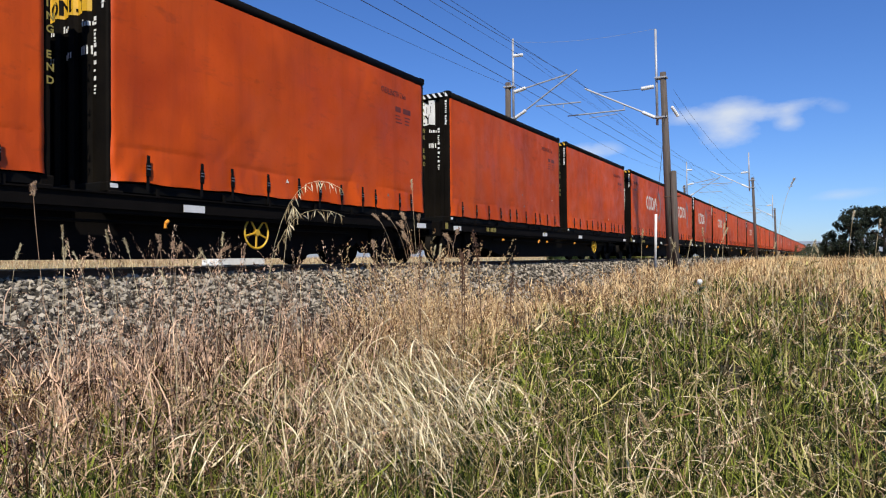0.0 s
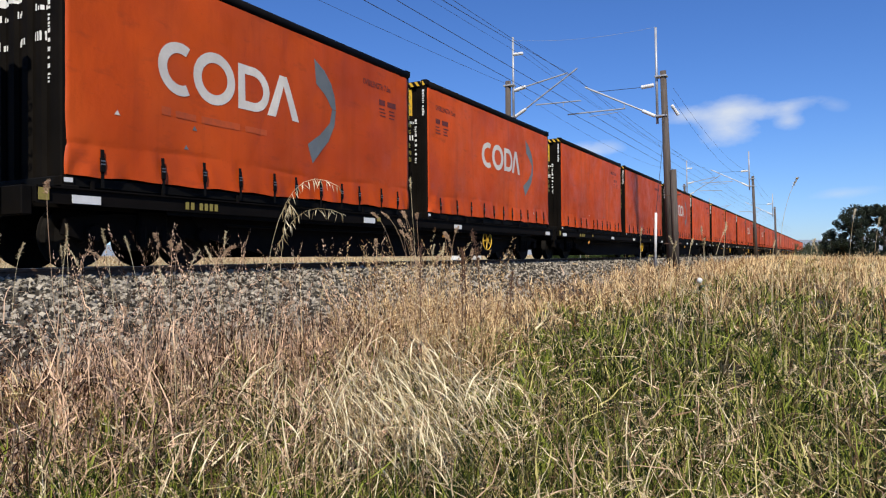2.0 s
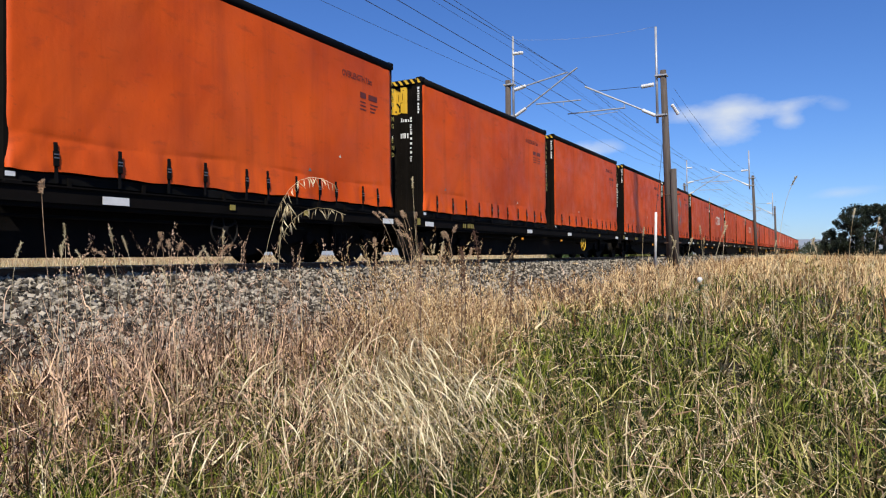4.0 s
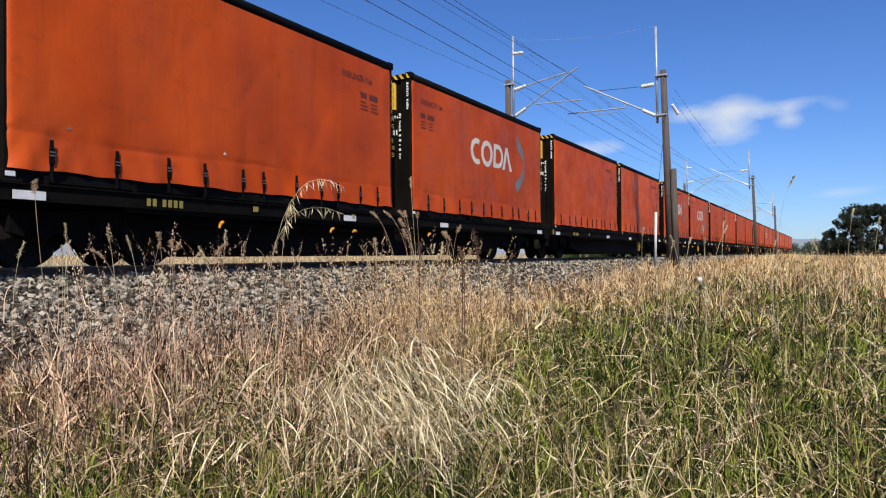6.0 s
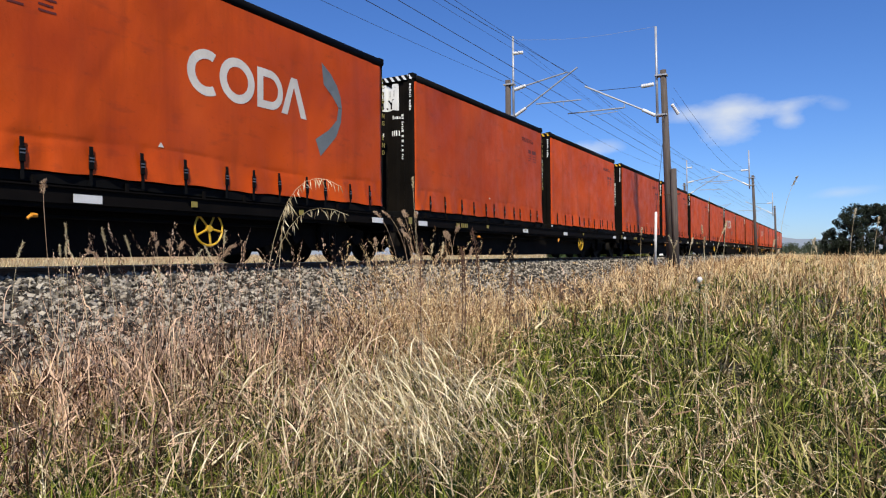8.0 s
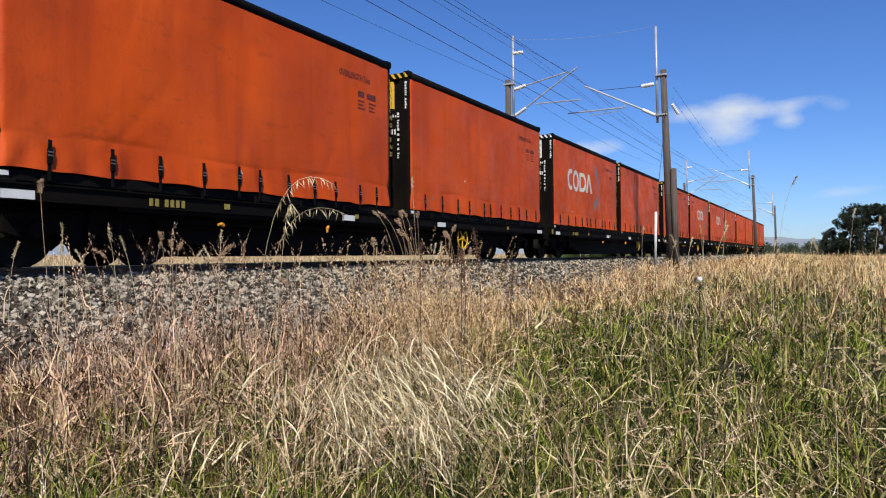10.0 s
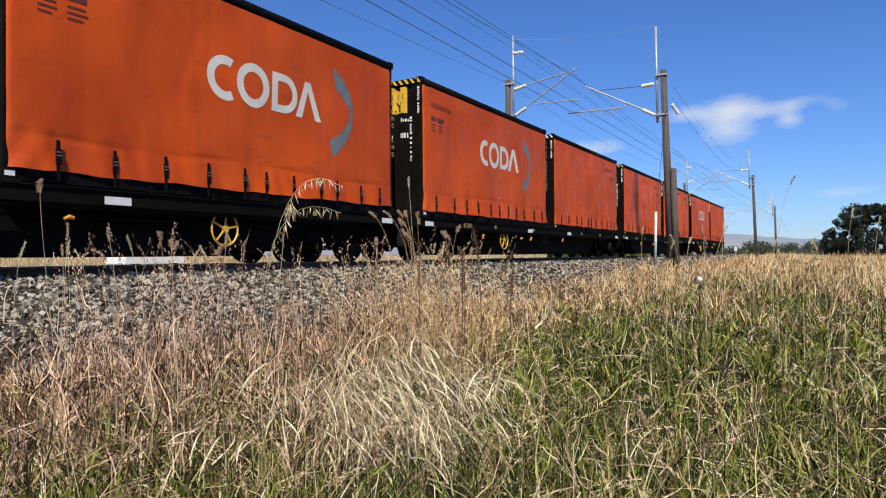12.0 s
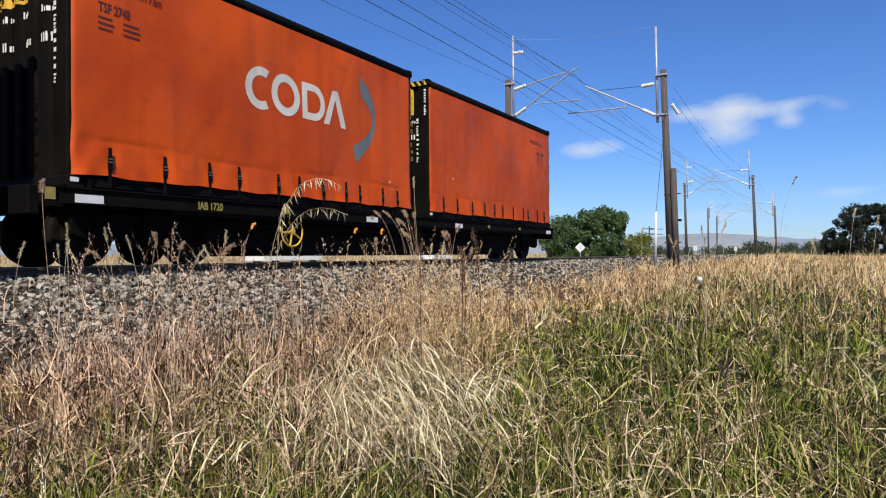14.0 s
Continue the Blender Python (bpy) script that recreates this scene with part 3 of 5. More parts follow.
        x, y = tx + rad * q * np.cos(a), ty + rad * q * np.sin(a)
        g = ground_z(x, y)
        c = strands(rng, np.stack([x, y, g - 0.02], -1), hi * U(0.75, 1.15, cnt), -1.05 + N(0, 0.65, cnt), U(0.0, 0.25, cnt), U(1.7, 3.0, cnt), 0.05, 12, g)
        sets = [ribbons(rng, c, np.full(cnt, 0.0021))]
        m = 11
        t = U(0.46, 0.985, (cnt, m))
        p, d = along(c, t)
        p, d = p.reshape(-1, 3), d.reshape(-1, 3)
        k = len(p)
        hang = U(1.7, 2.6, k)
        br = strands(rng, p, U(0.09, 0.26, k), np.arctan2(d[:, 1], d[:, 0]) + N(0, 0.9, k), hang, 3.1 - hang, 0.07, 6)
        sets.append(ribbons(rng, br, U(0.0018, 0.0034, k), (0.35, 0.5, 0.9, 1.1, 1.0, 0.6)))
        sets.append(heads(rng, br[::2], 0.45, 5, 0.018, 0.0024, 0.0025, np.ones(len(br[::2]))))
        v, f = join(sets)
        big_mesh("tussock", v, f, M["bleached"], "pale straw tussock with arching drooping seed branches", "grass")
        # its leaves, hanging outward
        lf = cnt
        a, q = U(0, 2 * np.pi, lf), np.sqrt(U(0, 1, lf))
        sward("tussock_leaves", "verge", "bleached hanging leaves of a tussock", tx + 1.2 * rad * q * np.cos(a), ty + 1.2 * rad * q * np.sin(a), a, hi * U(0.35, 0.8, lf), np.full(lf, 0.0036), (0.0, 0.4), (1.6, 3.2), 0.07, 9)
    # broken stems lying across one another, and dead upright ones
    for name, mat, cnt, words in (("straw_litter", "straw", 3000, "broken pale stems lying in the grass"), ("brown_litter", "tanstalk", 3600, "broken brown stems lying in the grass"),
                                  ("dark_stems", "brownstalk", 2200, "dead dark stems in the grass")):
        x, y, r = pick(cnt, 1.2, 22, lambda x, y, r: (y < 4.9) & (y > -0.1 * x - 0.3))
        n = len(x)
        if name == "dark_stems":
            v, f = blades(rng, x, y, U(0.2, 0.6, n), 0.0018 * near(r) * U(0.6, 1.4, n), U(0.0, 0.4, n), 0 * x, None, 4)
        else:
            p = np.stack([x, y, ground_z(x, y) + U(0.02, 0.28, n)], -1)
            v, f = ribbons(rng, strands(rng, p, U(0.10, 0.36, n), U(0, 6.28, n), U(0.9, 1.7, n), U(-0.4, 1.2, n), 0.2, 4, ground_z(x, y)), 0.0030 * near(r) * U(0.5, 1.5, n))
        big_mesh(name, v, f, M[mat], words, "grass")
    # thin growth on the stones
    x, y, r = pick(13000, 4, 34, lambda x, y, r: (y > 4.3) & (y < 7.3) & (U(0, 1, len(x)) < np.interp(y, [4.3, 5.4, 7.3], [0.8, 0.28, 0.04])))
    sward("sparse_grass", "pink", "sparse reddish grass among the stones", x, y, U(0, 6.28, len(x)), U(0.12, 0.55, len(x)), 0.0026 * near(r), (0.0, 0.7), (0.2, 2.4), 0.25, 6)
    # nodding furry heads everywhere among the blades
    for name, mat, words, cnt, r0, r1, test in (
            ("nodding_heads", "head", "pale tan nodding seed heads in the grass", 420, 1.35, 8, lambda x, y, r: (y < 3.6) & (y > -0.1 * x)),
            ("straw_heads", "straw", "bleached seed heads in the grass", 240, 1.35, 12, lambda x, y, r: (y < 3.8) & (y > -0.1 * x)),
            ("russet_heads", "pink", "reddish-brown seed heads of dry grass", 800, 2.4, 11, lambda x, y, r: (y > 0.62 * x) & (y < 5.4)),
            ("golden_heads", "tan", "golden seed heads of dry grass", 1500, 5.0, 40, lambda x, y, r: (y > 2.4) & (y < 6.2) & (y < 0.62 * x))):
        x, y, r = pick(cnt, r0, r1, test)
        n = len(x)
        g = ground_z(x, y)
        c = strands(rng, np.stack([x, y, g - 0.02], -1), U(0.30, 0.72, n), U(0, 6.28, n), U(0.0, 0.35, n), U(0.4, 2.4, n), 0.09, 8, g)
        sc = np.clip((r / 3) ** 0.6, 0.8, 3)
        big_mesh(name, *join([ribbons(rng, c, 0.0017 * sc), heads(rng, c, 0.80, 26, 0.018, 0.0026, 0.0036, sc)]), M[mat], words, "grass")
    # dark dead weeds
    x, y, r = pick(300, 2.4, 16, lambda x, y, r: (y > 2.2) & (y < 5.6))
    n = len(x)
    v, f = seed_stalks(rng, x, y, U(0.4, 0.85, n), U(0.1, 0.5, n), None, U(0.4, 1.0, n), np.full((n, 1), 0.007) * np.clip(r / 4, 0.8, 3)[:, None], 1.0)
    big_mesh("weed_stalks", v, f, M["brownstalk"], "dark brown dry weed stalks", "grass")
    # stands of tall seeding grass at the edge of the stones
    for name, mat, spots, words in (("tall_russet_grass", "pink", ((51, 4.7, 60), (47, 5.0, 44), (56, 4.6, 26), (37, 4.9, 52), (41, 5.3, 30)), "stand of tall russet seeding grass"),
                                    ("tall_golden_grass", "tan", ((31.5, 5.2, 90), (30, 4.7, 100), (33, 4.9, 60), (28.5, 5.6, 70), (34, 5.8, 50)), "stand of tall golden seeding grass")):
        for deg, rad, cnt in spots:
            x = rad * math.cos(radians(deg)) + N(0, 0.26, cnt)
            y = rad * math.sin(radians(deg)) + N(0, 0.20, cnt)
            g = ground_z(x, y)
            c = strands(rng, np.stack([x, y, g - 0.02], -1), 0.55 + 0.7 * U(0, 1, cnt) ** 1.5, U(0, 6.28, cnt), U(0.0, 0.22, cnt), U(0.1, 1.3, cnt), 0.05, 8, g)
            one = np.ones(cnt)
            leaf = strands(rng, np.stack([x, y, g - 0.02], -1), U(0.35, 0.8, cnt), U(0, 6.28, cnt), U(0.05, 0.5, cnt), U(0.3, 2.6, cnt), 0.15, 7, g)
            v, f = join([ribbons(rng, c, 0.0019 * one), heads(rng, c, 0.74, 34, 0.017, 0.0026, 0.0075, 1.1 * one), ribbons(rng, leaf, 0.0042 * U(0.5, 1.3, cnt))])
            big_mesh(name, v, f, M[mat], words, "grass")
    x, y, r = pick(420, 5, 60, lambda x, y, r: (y > -4) & (y < 2.5))
    n = len(x)
    g = ground_z(x, y)
    c = strands(rng, np.stack([x, y, g - 0.02], -1), U(0.5, 1.05, n), U(0, 6.28, n), U(0, 0.3, n), U(0.0, 0.8, n), 0.05, 6, g)
    sc = np.clip((r / 4) ** 0.7, 0.9, 4)
    big_mesh("tall_oat_grass", *join([ribbons(rng, c, 0.0014 * sc), heads(rng, c, 0.75, 18, 0.016, 0.0022, 0.005, sc)]), M["straw"], "tall pale seeding stalks over the verge", "grass")
    # the rest of the verge, round about the tripod
    x, y, r = pick(38000, 0.7, 26, lambda x, y, r: y < 5.4, 66, 356)
    dry = edge(x, y) > 2.9 + N(0, 0.3, len(x))
    for name, sel, mat, words in (("outer_green_grass", ~dry, "green", "long green grass of the wider verge"), ("outer_dry_grass", dry, "tan", "dry grass of the wider verge")):
        n = int(sel.sum())
        v, f = blades(rng, x[sel], y[sel], U(0.18, 0.5, n), 0.0055 * near(r[sel]) * U(0.5, 1.4, n), U(0.2, 1.1, n), U(0.05, 0.6, n), None, 4)
        big_mesh(name, v, f, M[mat], words, "grass")
    # field beyond the line
    xx = np.concatenate([U(-5, 60, 60000), U(60, 260, 24000)])
    yy = 11.6 + (np.concatenate([U(0, 1, 60000), U(0, 1, 24000)]) ** 1.5) * 75
    k = (yy < 33.3) | (yy > 37.2)
    xx, yy = xx[k], yy[k]
    n = len(xx)
    v, f = blades(rng, xx, yy, U(0.25, 0.6, n) * np.interp(yy, [12, 36, 42], [0.5, 0.5, 1.0]), 0.007 * np.clip(np.hypot(xx, yy) / 20, 0.8, 8), U(0.1, 0.6, n), U(0.0, 0.2, n), None, 3)
    big_mesh("field_grass", v, f, M["head"], "dry pale grass of the field beyond the line", "grass")


# ---- train ----
LONG, GAP_IN, GAP_OUT = 7.6, 0.695, 1.146
PITCH = 2 * LONG + GAP_IN + GAP_OUT
BASE, HIGH = 0.97, 3.11
LOGO = {1, 5, 6, 9, 16, 17, 20, 22, 27, 30, 31, 32, 33}
CODE = {0: "", 1: "TSF 2748", 9: "TSF 850", 17: "TSF 2695", 19: "TSF 1001", 29: "TSF 1709", 32: "TSF 2857"}
PALE = {4, 9, 15, 22, 31, 35}


def tail(t):
    """Where the last container's end stands at t seconds: the train slows a little."""
    slack = float(np.interp(t, [0, 2, 3, 6.5, 8, 10.5, 14], [0, -0.10, -0.06, 0.09, 0.06, 0.01, 0.04]))
    return 168.846 - 21.3566 * (t - 7) + 0.02493 * (t - 7) ** 2 + slack


def curtain_shape(seed):
    """Depth of the taut tarpaulin at (x, z): hollow between the straps, creased at the corners and along the hem."""
    rng = random.Random(seed)
    ph = [rng.uniform(0, 6.3) for _ in range(8)]
    folds = [(rng.uniform(0.3, 7.2), rng.uniform(0.5, 2.6), rng.uniform(-0.9, 0.9), rng.uniform(0.3, 0.8)) for _ in range(8)]

    def depth(x, z):
        u, v = (x - 0.03) / (LONG - 0.13), (z - 0.14) / (HIGH - 0.26)
        edge = max(0, min(1, 6 * u, 6 * (1 - u))) * max(0, min(1, 7 * (1 - v)))
        y = -0.022 - 0.026 * edge * math.sin(2.3 * x + ph[0]) * math.sin(1.6 * z + ph[1])
        y += 0.010 * edge * math.sin(5.1 * x + 2.2 * z + ph[2]) * (0.4 + 0.6 * (1 - v))
        low = max(0, 1 - v / 0.22)
        y += 0.024 * low * math.sin(8.6 * x + ph[3]) * (0.6 + 0.4 * math.sin(2.1 * x + ph[4]))
        y += 0.009 * low * math.sin(19.0 * x + 6.0 * z + ph[6])
        # gathered at each strap, and puckered at the lower corners
        for sx in STRAPS:
            if abs(x - sx) < 0.3:
                y += 0.016 * math.exp(-((x - sx) / 0.07) ** 2 - ((z - 0.42) / 0.16) ** 2)
        for cx in (0.05, LONG - 0.12):
            dx, dz = abs(x - cx), z - 0.14
            y += 0.022 * math.exp(-(dx + dz) / 0.38) * math.sin(17 * (dx - 0.6 * dz) + ph[2])
        y += 0.011 * math.exp(-((v - 0.145 - 0.012 * math.sin(1.4 * x + ph[5])) / 0.010) ** 2) * (0.6 + 0.4 * math.sin(3.3 * x + ph[7]))
        y += 0.05 * max(0.0, (0.10 - x) / 0.07) ** 2
        y -= 0.026 * max(0.0, min(1.0, (0.52 - z) / 0.38))
        for fx, fz, sl, ln in folds:
            d = (x - fx) - sl * (z - fz)
            y += 0.011 * math.exp(-(d / 0.07) ** 2 - ((z - fz) / ln) ** 2) * edge
        # corner tension: diagonal creases at the upper corners
        for cx in (0.1, LONG - 0.2):
            dx, dz = abs(x - cx), HIGH - 0.15 - z
            y += 0.015 * math.exp(-(dx + dz) / 0.45) * math.sin(14 * (dx - dz))
        return y

    return depth, ph


def curtain_mesh(seed, fine=True):
    depth, ph = curtain_shape(seed)
    x0, x1, z0, z1 = 0.03, LONG - 0.10, 0.14, HIGH - 0.17
    cols, low, top = (118, 18, 18) if fine else (16, 4, 5)
    xs = [x0, 0.036, 0.045, 0.06, 0.08] + [0.11 + (x1 - 0.11) * i / cols for i in range(cols + 1)]
    zs = [z0 + 0.6 * j / low for j in range(low)] + [z0 + 0.6 + (z1 - z0 - 0.6) * j / top for j in range(top + 1)]
    nx, nz = len(xs) - 1, len(zs) - 1
    bm = bmesh.new()
    rows = []
    for j in range(nz + 1):
        z = zs[j]
        row = []
        for i in range(nx + 1):
            x = xs[i]
            dz = (0.009 * math.sin(8.6 * x + ph[3]) + 0.007 * math.sin(3.7 * x + ph[6])) * (1 if j == 0 else 0)
            row.append(bm.verts.new((x, depth(x, z), z + dz)))
        rows.append(row)
    for a, b in zip(rows, rows[1:]):
        for i in range(nx):
            bm.faces.new((a[i], a[i + 1], b[i + 1], b[i]))
    # turned back at both ends and at the hem
    for col, dy in ((0, 0.05), (nx, 0.05)):
        back = [bm.verts.new((r[col].co.x, dy, r[col].co.z)) for r in rows]
        for k in range(nz):
            q = (rows[k][col], rows[k + 1][col], back[k + 1], back[k])
            bm.faces.new(q if col == 0 else q[::-1])
    bmesh.ops.recalc_face_normals(bm, faces=bm.faces[:])
    me = mesh_of("curtain", bm, M["curtain"], True)
    return me


def ring(bm, cx, cz, r0, r1, a0, a1, y, seg=28):
    """A flat arc of a ring, a millimetre thick, in the curtain's plane."""
    pts = []
    for i in range(seg + 1):
        a = radians(a0 + (a1 - a0) * i / seg)
        pts.append((math.cos(a), math.sin(a)))
    for (c0, s0), (c1, s1) in zip(pts, pts[1:]):
        q = [(cx + r1 * c0, cz + r1 * s0), (cx + r1 * c1, cz + r1 * s1), (cx + r0 * c1, cz + r0 * s1), (cx + r0 * c0, cz + r0 * s0)]
        bm.faces.new([bm.verts.new((x, y, z)) for x, z in q])


def flat(bm, pts, y):
    bm.faces.new([bm.verts.new((x, y, z)) for x, z in pts])
    return bm


def wrapped(bm, depth, size=1.0, dx=0.0, dz=0.0):
    """Lay a flat print onto the curtain."""
    bmesh.ops.triangulate(bm, faces=bm.faces[:])
    for _ in range(2):
        bmesh.ops.subdivide_edges(bm, edges=[e for e in bm.edges if e.calc_length() > 0.15], cuts=1)
    for v in bm.verts:
        v.co.y = depth(v.co.x * size + dx, v.co.z * size + dz) - 0.005
    return bm


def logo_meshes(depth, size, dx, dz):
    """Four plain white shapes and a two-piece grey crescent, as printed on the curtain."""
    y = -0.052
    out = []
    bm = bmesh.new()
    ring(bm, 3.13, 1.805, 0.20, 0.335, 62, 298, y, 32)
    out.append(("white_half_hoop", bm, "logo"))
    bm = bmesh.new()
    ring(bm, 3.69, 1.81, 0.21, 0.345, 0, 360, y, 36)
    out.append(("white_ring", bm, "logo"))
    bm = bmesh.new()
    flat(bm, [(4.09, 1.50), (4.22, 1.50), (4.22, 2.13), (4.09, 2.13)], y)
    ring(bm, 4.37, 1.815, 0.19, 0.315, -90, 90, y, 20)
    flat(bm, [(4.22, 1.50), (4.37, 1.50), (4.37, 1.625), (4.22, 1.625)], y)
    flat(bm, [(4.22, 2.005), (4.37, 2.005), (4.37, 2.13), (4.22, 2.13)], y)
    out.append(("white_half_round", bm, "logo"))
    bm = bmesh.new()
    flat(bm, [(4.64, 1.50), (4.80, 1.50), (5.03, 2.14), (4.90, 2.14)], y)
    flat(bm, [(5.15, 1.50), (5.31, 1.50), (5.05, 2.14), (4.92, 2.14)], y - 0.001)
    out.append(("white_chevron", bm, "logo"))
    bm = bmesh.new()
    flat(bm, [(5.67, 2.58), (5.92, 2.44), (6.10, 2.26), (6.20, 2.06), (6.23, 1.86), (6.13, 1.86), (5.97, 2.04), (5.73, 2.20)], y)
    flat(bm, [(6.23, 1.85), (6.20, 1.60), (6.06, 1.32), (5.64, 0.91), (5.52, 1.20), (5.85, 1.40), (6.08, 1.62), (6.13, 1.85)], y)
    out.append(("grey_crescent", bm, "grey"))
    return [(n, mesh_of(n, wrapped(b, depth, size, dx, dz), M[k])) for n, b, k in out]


def printed_text(name, body, size, parent, x, z, slim, depth, weight, label):
    """Lettering laid onto the curtain."""
    o = lettering(name, body, size, M["print"], parent, Matrix(), weight, label)
    for v in o.data.vertices:
        u, w, d = v.co.x * slim + x, v.co.y + z, v.co.z
        v.co = (u, depth(u, w) - 0.004 - d, w)
    return o


def bars(pts, y=-0.052):
    bm = bmesh.new()
    for x0, z0, x1, z1 in pts:
        flat(bm, [(x0, z0), (x1, z0), (x1, z1), (x0, z1)], y)
    return bm


def container_master():
    """Meshes that all the curtain-sided containers share. x runs along the train, y away from the verge, from the near bottom corner."""
    S = {}
    bm = bmesh.new()
    box(bm, 0, 0, 0, LONG, WIDE, 0.13, 0.012)
    S["base_frame"] = mesh_of("base_frame", bm, M["black"])
    S["corner_post"] = mesh_of("corner_post", box(bmesh.new(), 0, 0, 0.0, 0.13, 0.14, HIGH - 0.03, 0.02), M["end"])
    S["casting"] = mesh_of("corner_casting", box(bmesh.new(), -0.015, -0.022, HIGH - 0.125, 0.155, 0.13, HIGH + 0.012, 0.018), M["black"])
    S["foot"] = mesh_of("corner_foot", box(bmesh.new(), -0.012, -0.02, -0.005, 0.16, 0.14, 0.125, 0.015), M["end"])
    bm = bmesh.new()
    rod(bm, (0.1, 0.035, HIGH - 0.085), (LONG - 0.1, 0.035, HIGH - 0.085), 0.088, seg=14)
    S["roof_rail"] = mesh_of("roof_rail", bm, M["black"], True)
    bm = bmesh.new()
    box(bm, 0.05, 0.03, HIGH - 0.06, LONG - 0.05, WIDE - 0.03, HIGH - 0.02, 0.01)
    for i in range(9):
        box(bm, 0.4 + 0.84 * i, 0.05, HIGH - 0.02, 0.47 + 0.84 * i, WIDE - 0.05, HIGH - 0.004)
    S["roof"] = mesh_of("roof", bm, M["black"])
    # ribbed end wall
    pts, y = [], 0.14
    while y < WIDE - 0.2:
        pts += [(y, 0.03), (y + 0.12, 0.03), (y + 0.15, 0.075), (y + 0.27, 0.075)]
        y += 0.30
    pts.append((WIDE - 0.14, 0.03))
    bm = bmesh.new()
    lo = [bm.verts.new((x, y, 0.1)) for y, x in pts]
    hi = [bm.verts.new((x, y, HIGH - 0.1)) for y, x in pts]
    for i in range(len(pts) - 1):
        bm.faces.new((lo[i], hi[i], hi[i + 1], lo[i + 1]))
    box(bm, 0.10, 0.1, 0.1, 0.13, WIDE - 0.1, HIGH - 0.08)
    S["end_wall"] = mesh_of("end_wall", bm, M["end"])
    S["header"] = mesh_of("end_header", box(bmesh.new(), 0.0, 0.13, HIGH - 0.13, 0.10, WIDE - 0.13, HIGH - 0.01, 0.01), M["black"])
    bm = bmesh.new()
    y = 0.0
    while y < WIDE - 0.2:
        q = [(y, HIGH - 0.125), (y + 0.07, HIGH - 0.125), (y + 0.15, HIGH - 0.02), (y + 0.08, HIGH - 0.02)]
        bm.faces.new([bm.verts.new((-0.018 if yy < 0.15 else -0.004, yy, zz)) for yy, zz in q][::-1])
        y += 0.155
    S["stripes"] = bm
    # warning board painted over the ribs under the header, its print and the marks below it
    def rib(y):
        for (y0, d0), (y1, d1) in zip(pts, pts[1:]):
            if y0 <= y <= y1:
                return d0 + (d1 - d0) * (y - y0) / max(1e-6, y1 - y0)
        return 0.03

    bm = bmesh.new()
    sheet = [q for q in pts if 0.40 < q[0] < WIDE - 0.2]
    lo = [bm.verts.new((x - 0.006, y, HIGH - 0.74 - 0.02 * (i % 4 < 2))) for i, (y, x) in enumerate(sheet)]
    hi = [bm.verts.new((x - 0.006, y, HIGH - 0.17)) for y, x in sheet]
    for i in range(len(sheet) - 1):
        bm.faces.new((lo[i], hi[i], hi[i + 1], lo[i + 1]))
    S["board"] = bm
    bm = bmesh.new()
    rr = random.Random(5)

    def mark(y0, z0, y1, z1):
        bm.faces.new([bm.verts.new((rib(a) - 0.012, a, b)) for a, b in ((y0, z0), (y0, z1), (y1, z1), (y1, z0))])

    for z in (HIGH - 0.46,):
        y = 0.5
        while y < WIDE - 0.35:
            w = rr.uniform(0.05, 0.09)
            mark(y, z, y + 0.012, z + 0.15)
            if rr.random() < 0.3:
                mark(y + 0.022, z + rr.choice((0.0, 0.075, 0.15)), y + w, z + rr.choice((0.015, 0.09, 0.165)) + 0.002)
            y += w + 0.06
    for y in (1.74, 1.90, 2.06):
        mark(y, HIGH - 0.71, y + 0.02, HIGH - 0.51)
        mark(y + 0.035, HIGH - 0.71, y + 0.10, HIGH - 0.685)
    for i in range(4):
        y = 0.46 + i * 0.45
        bm.faces.new([bm.verts.new((rib(a) - 0.012, a, b)) for a, b in ((y, HIGH - 0.25), (y + 0.12, HIGH - 0.175), (y + 0.26, HIGH - 0.175), (y + 0.14, HIGH - 0.25))])
    S["board_print"] = bm
    o = lettering("board_words", "ES ONLY", 0.29, M["black"], None, Matrix(), 0.004)
    for v in o.data.vertices:
        y = 1.66 - v.co.x
        v.co = (rib(y) - 0.013 - v.co.z, y, HIGH - 0.71 + v.co.y)
    S["board_words"] = o.data
    bpy.data.objects.remove(o)
    bm = bmesh.new()
    for z, h, n in ((HIGH - 0.95, 0.09, 3), (HIGH - 1.32, 0.12, 3), (HIGH - 1.25, 0.06, 1)):
        for i in range(n):
            y = 0.35 + 0.42 * i + rr.uniform(0, 0.1)
            for k in range(4):
                mark(y + 0.05 * k, z, y + 0.05 * k + 0.03, z + h * rr.uniform(0.5, 1.0))
    S["end_marks"] = mesh_of("end_marks", bm, M["white"])
    bm = bmesh.new()
    for y, z, h in ((0.04, HIGH - 0.80, 0.55), (0.27, HIGH - 1.25, 0.4), (0.27, HIGH - 1.85, 0.5)):
        k = 0.0
        while k < h:
            d = rr.uniform(0.02, 0.055)
            o = rr.choice((0.0, 0.0, 0.008, 0.016))
            deep = -0.008 if y < 0.1 else rib(y) - 0.008
            bm.faces.new([bm.verts.new((deep, a, b)) for a, b in ((y + o, z + k), (y + o, z + k + d), (y + 0.055, z + k + d), (y + 0.055, z + k))])
            k += d + rr.choice((0.012, 0.02, 0.02, 0.06))
    S["post_print"] = mesh_of("post_print", bm, M["white"])
    bm = bmesh.new()
    flat(bm, [(0.02, 0.05), (0.13, 0.05), (0.13, 0.105), (0.02, 0.105)], -0.026)
    S["plate"] = mesh_of("white_plate", bm, M["white"])
    # strap with its buckle
    bm = bmesh.new()
    box(bm, -0.020, -0.058, 0.03, 0.020, -0.050, 0.46)
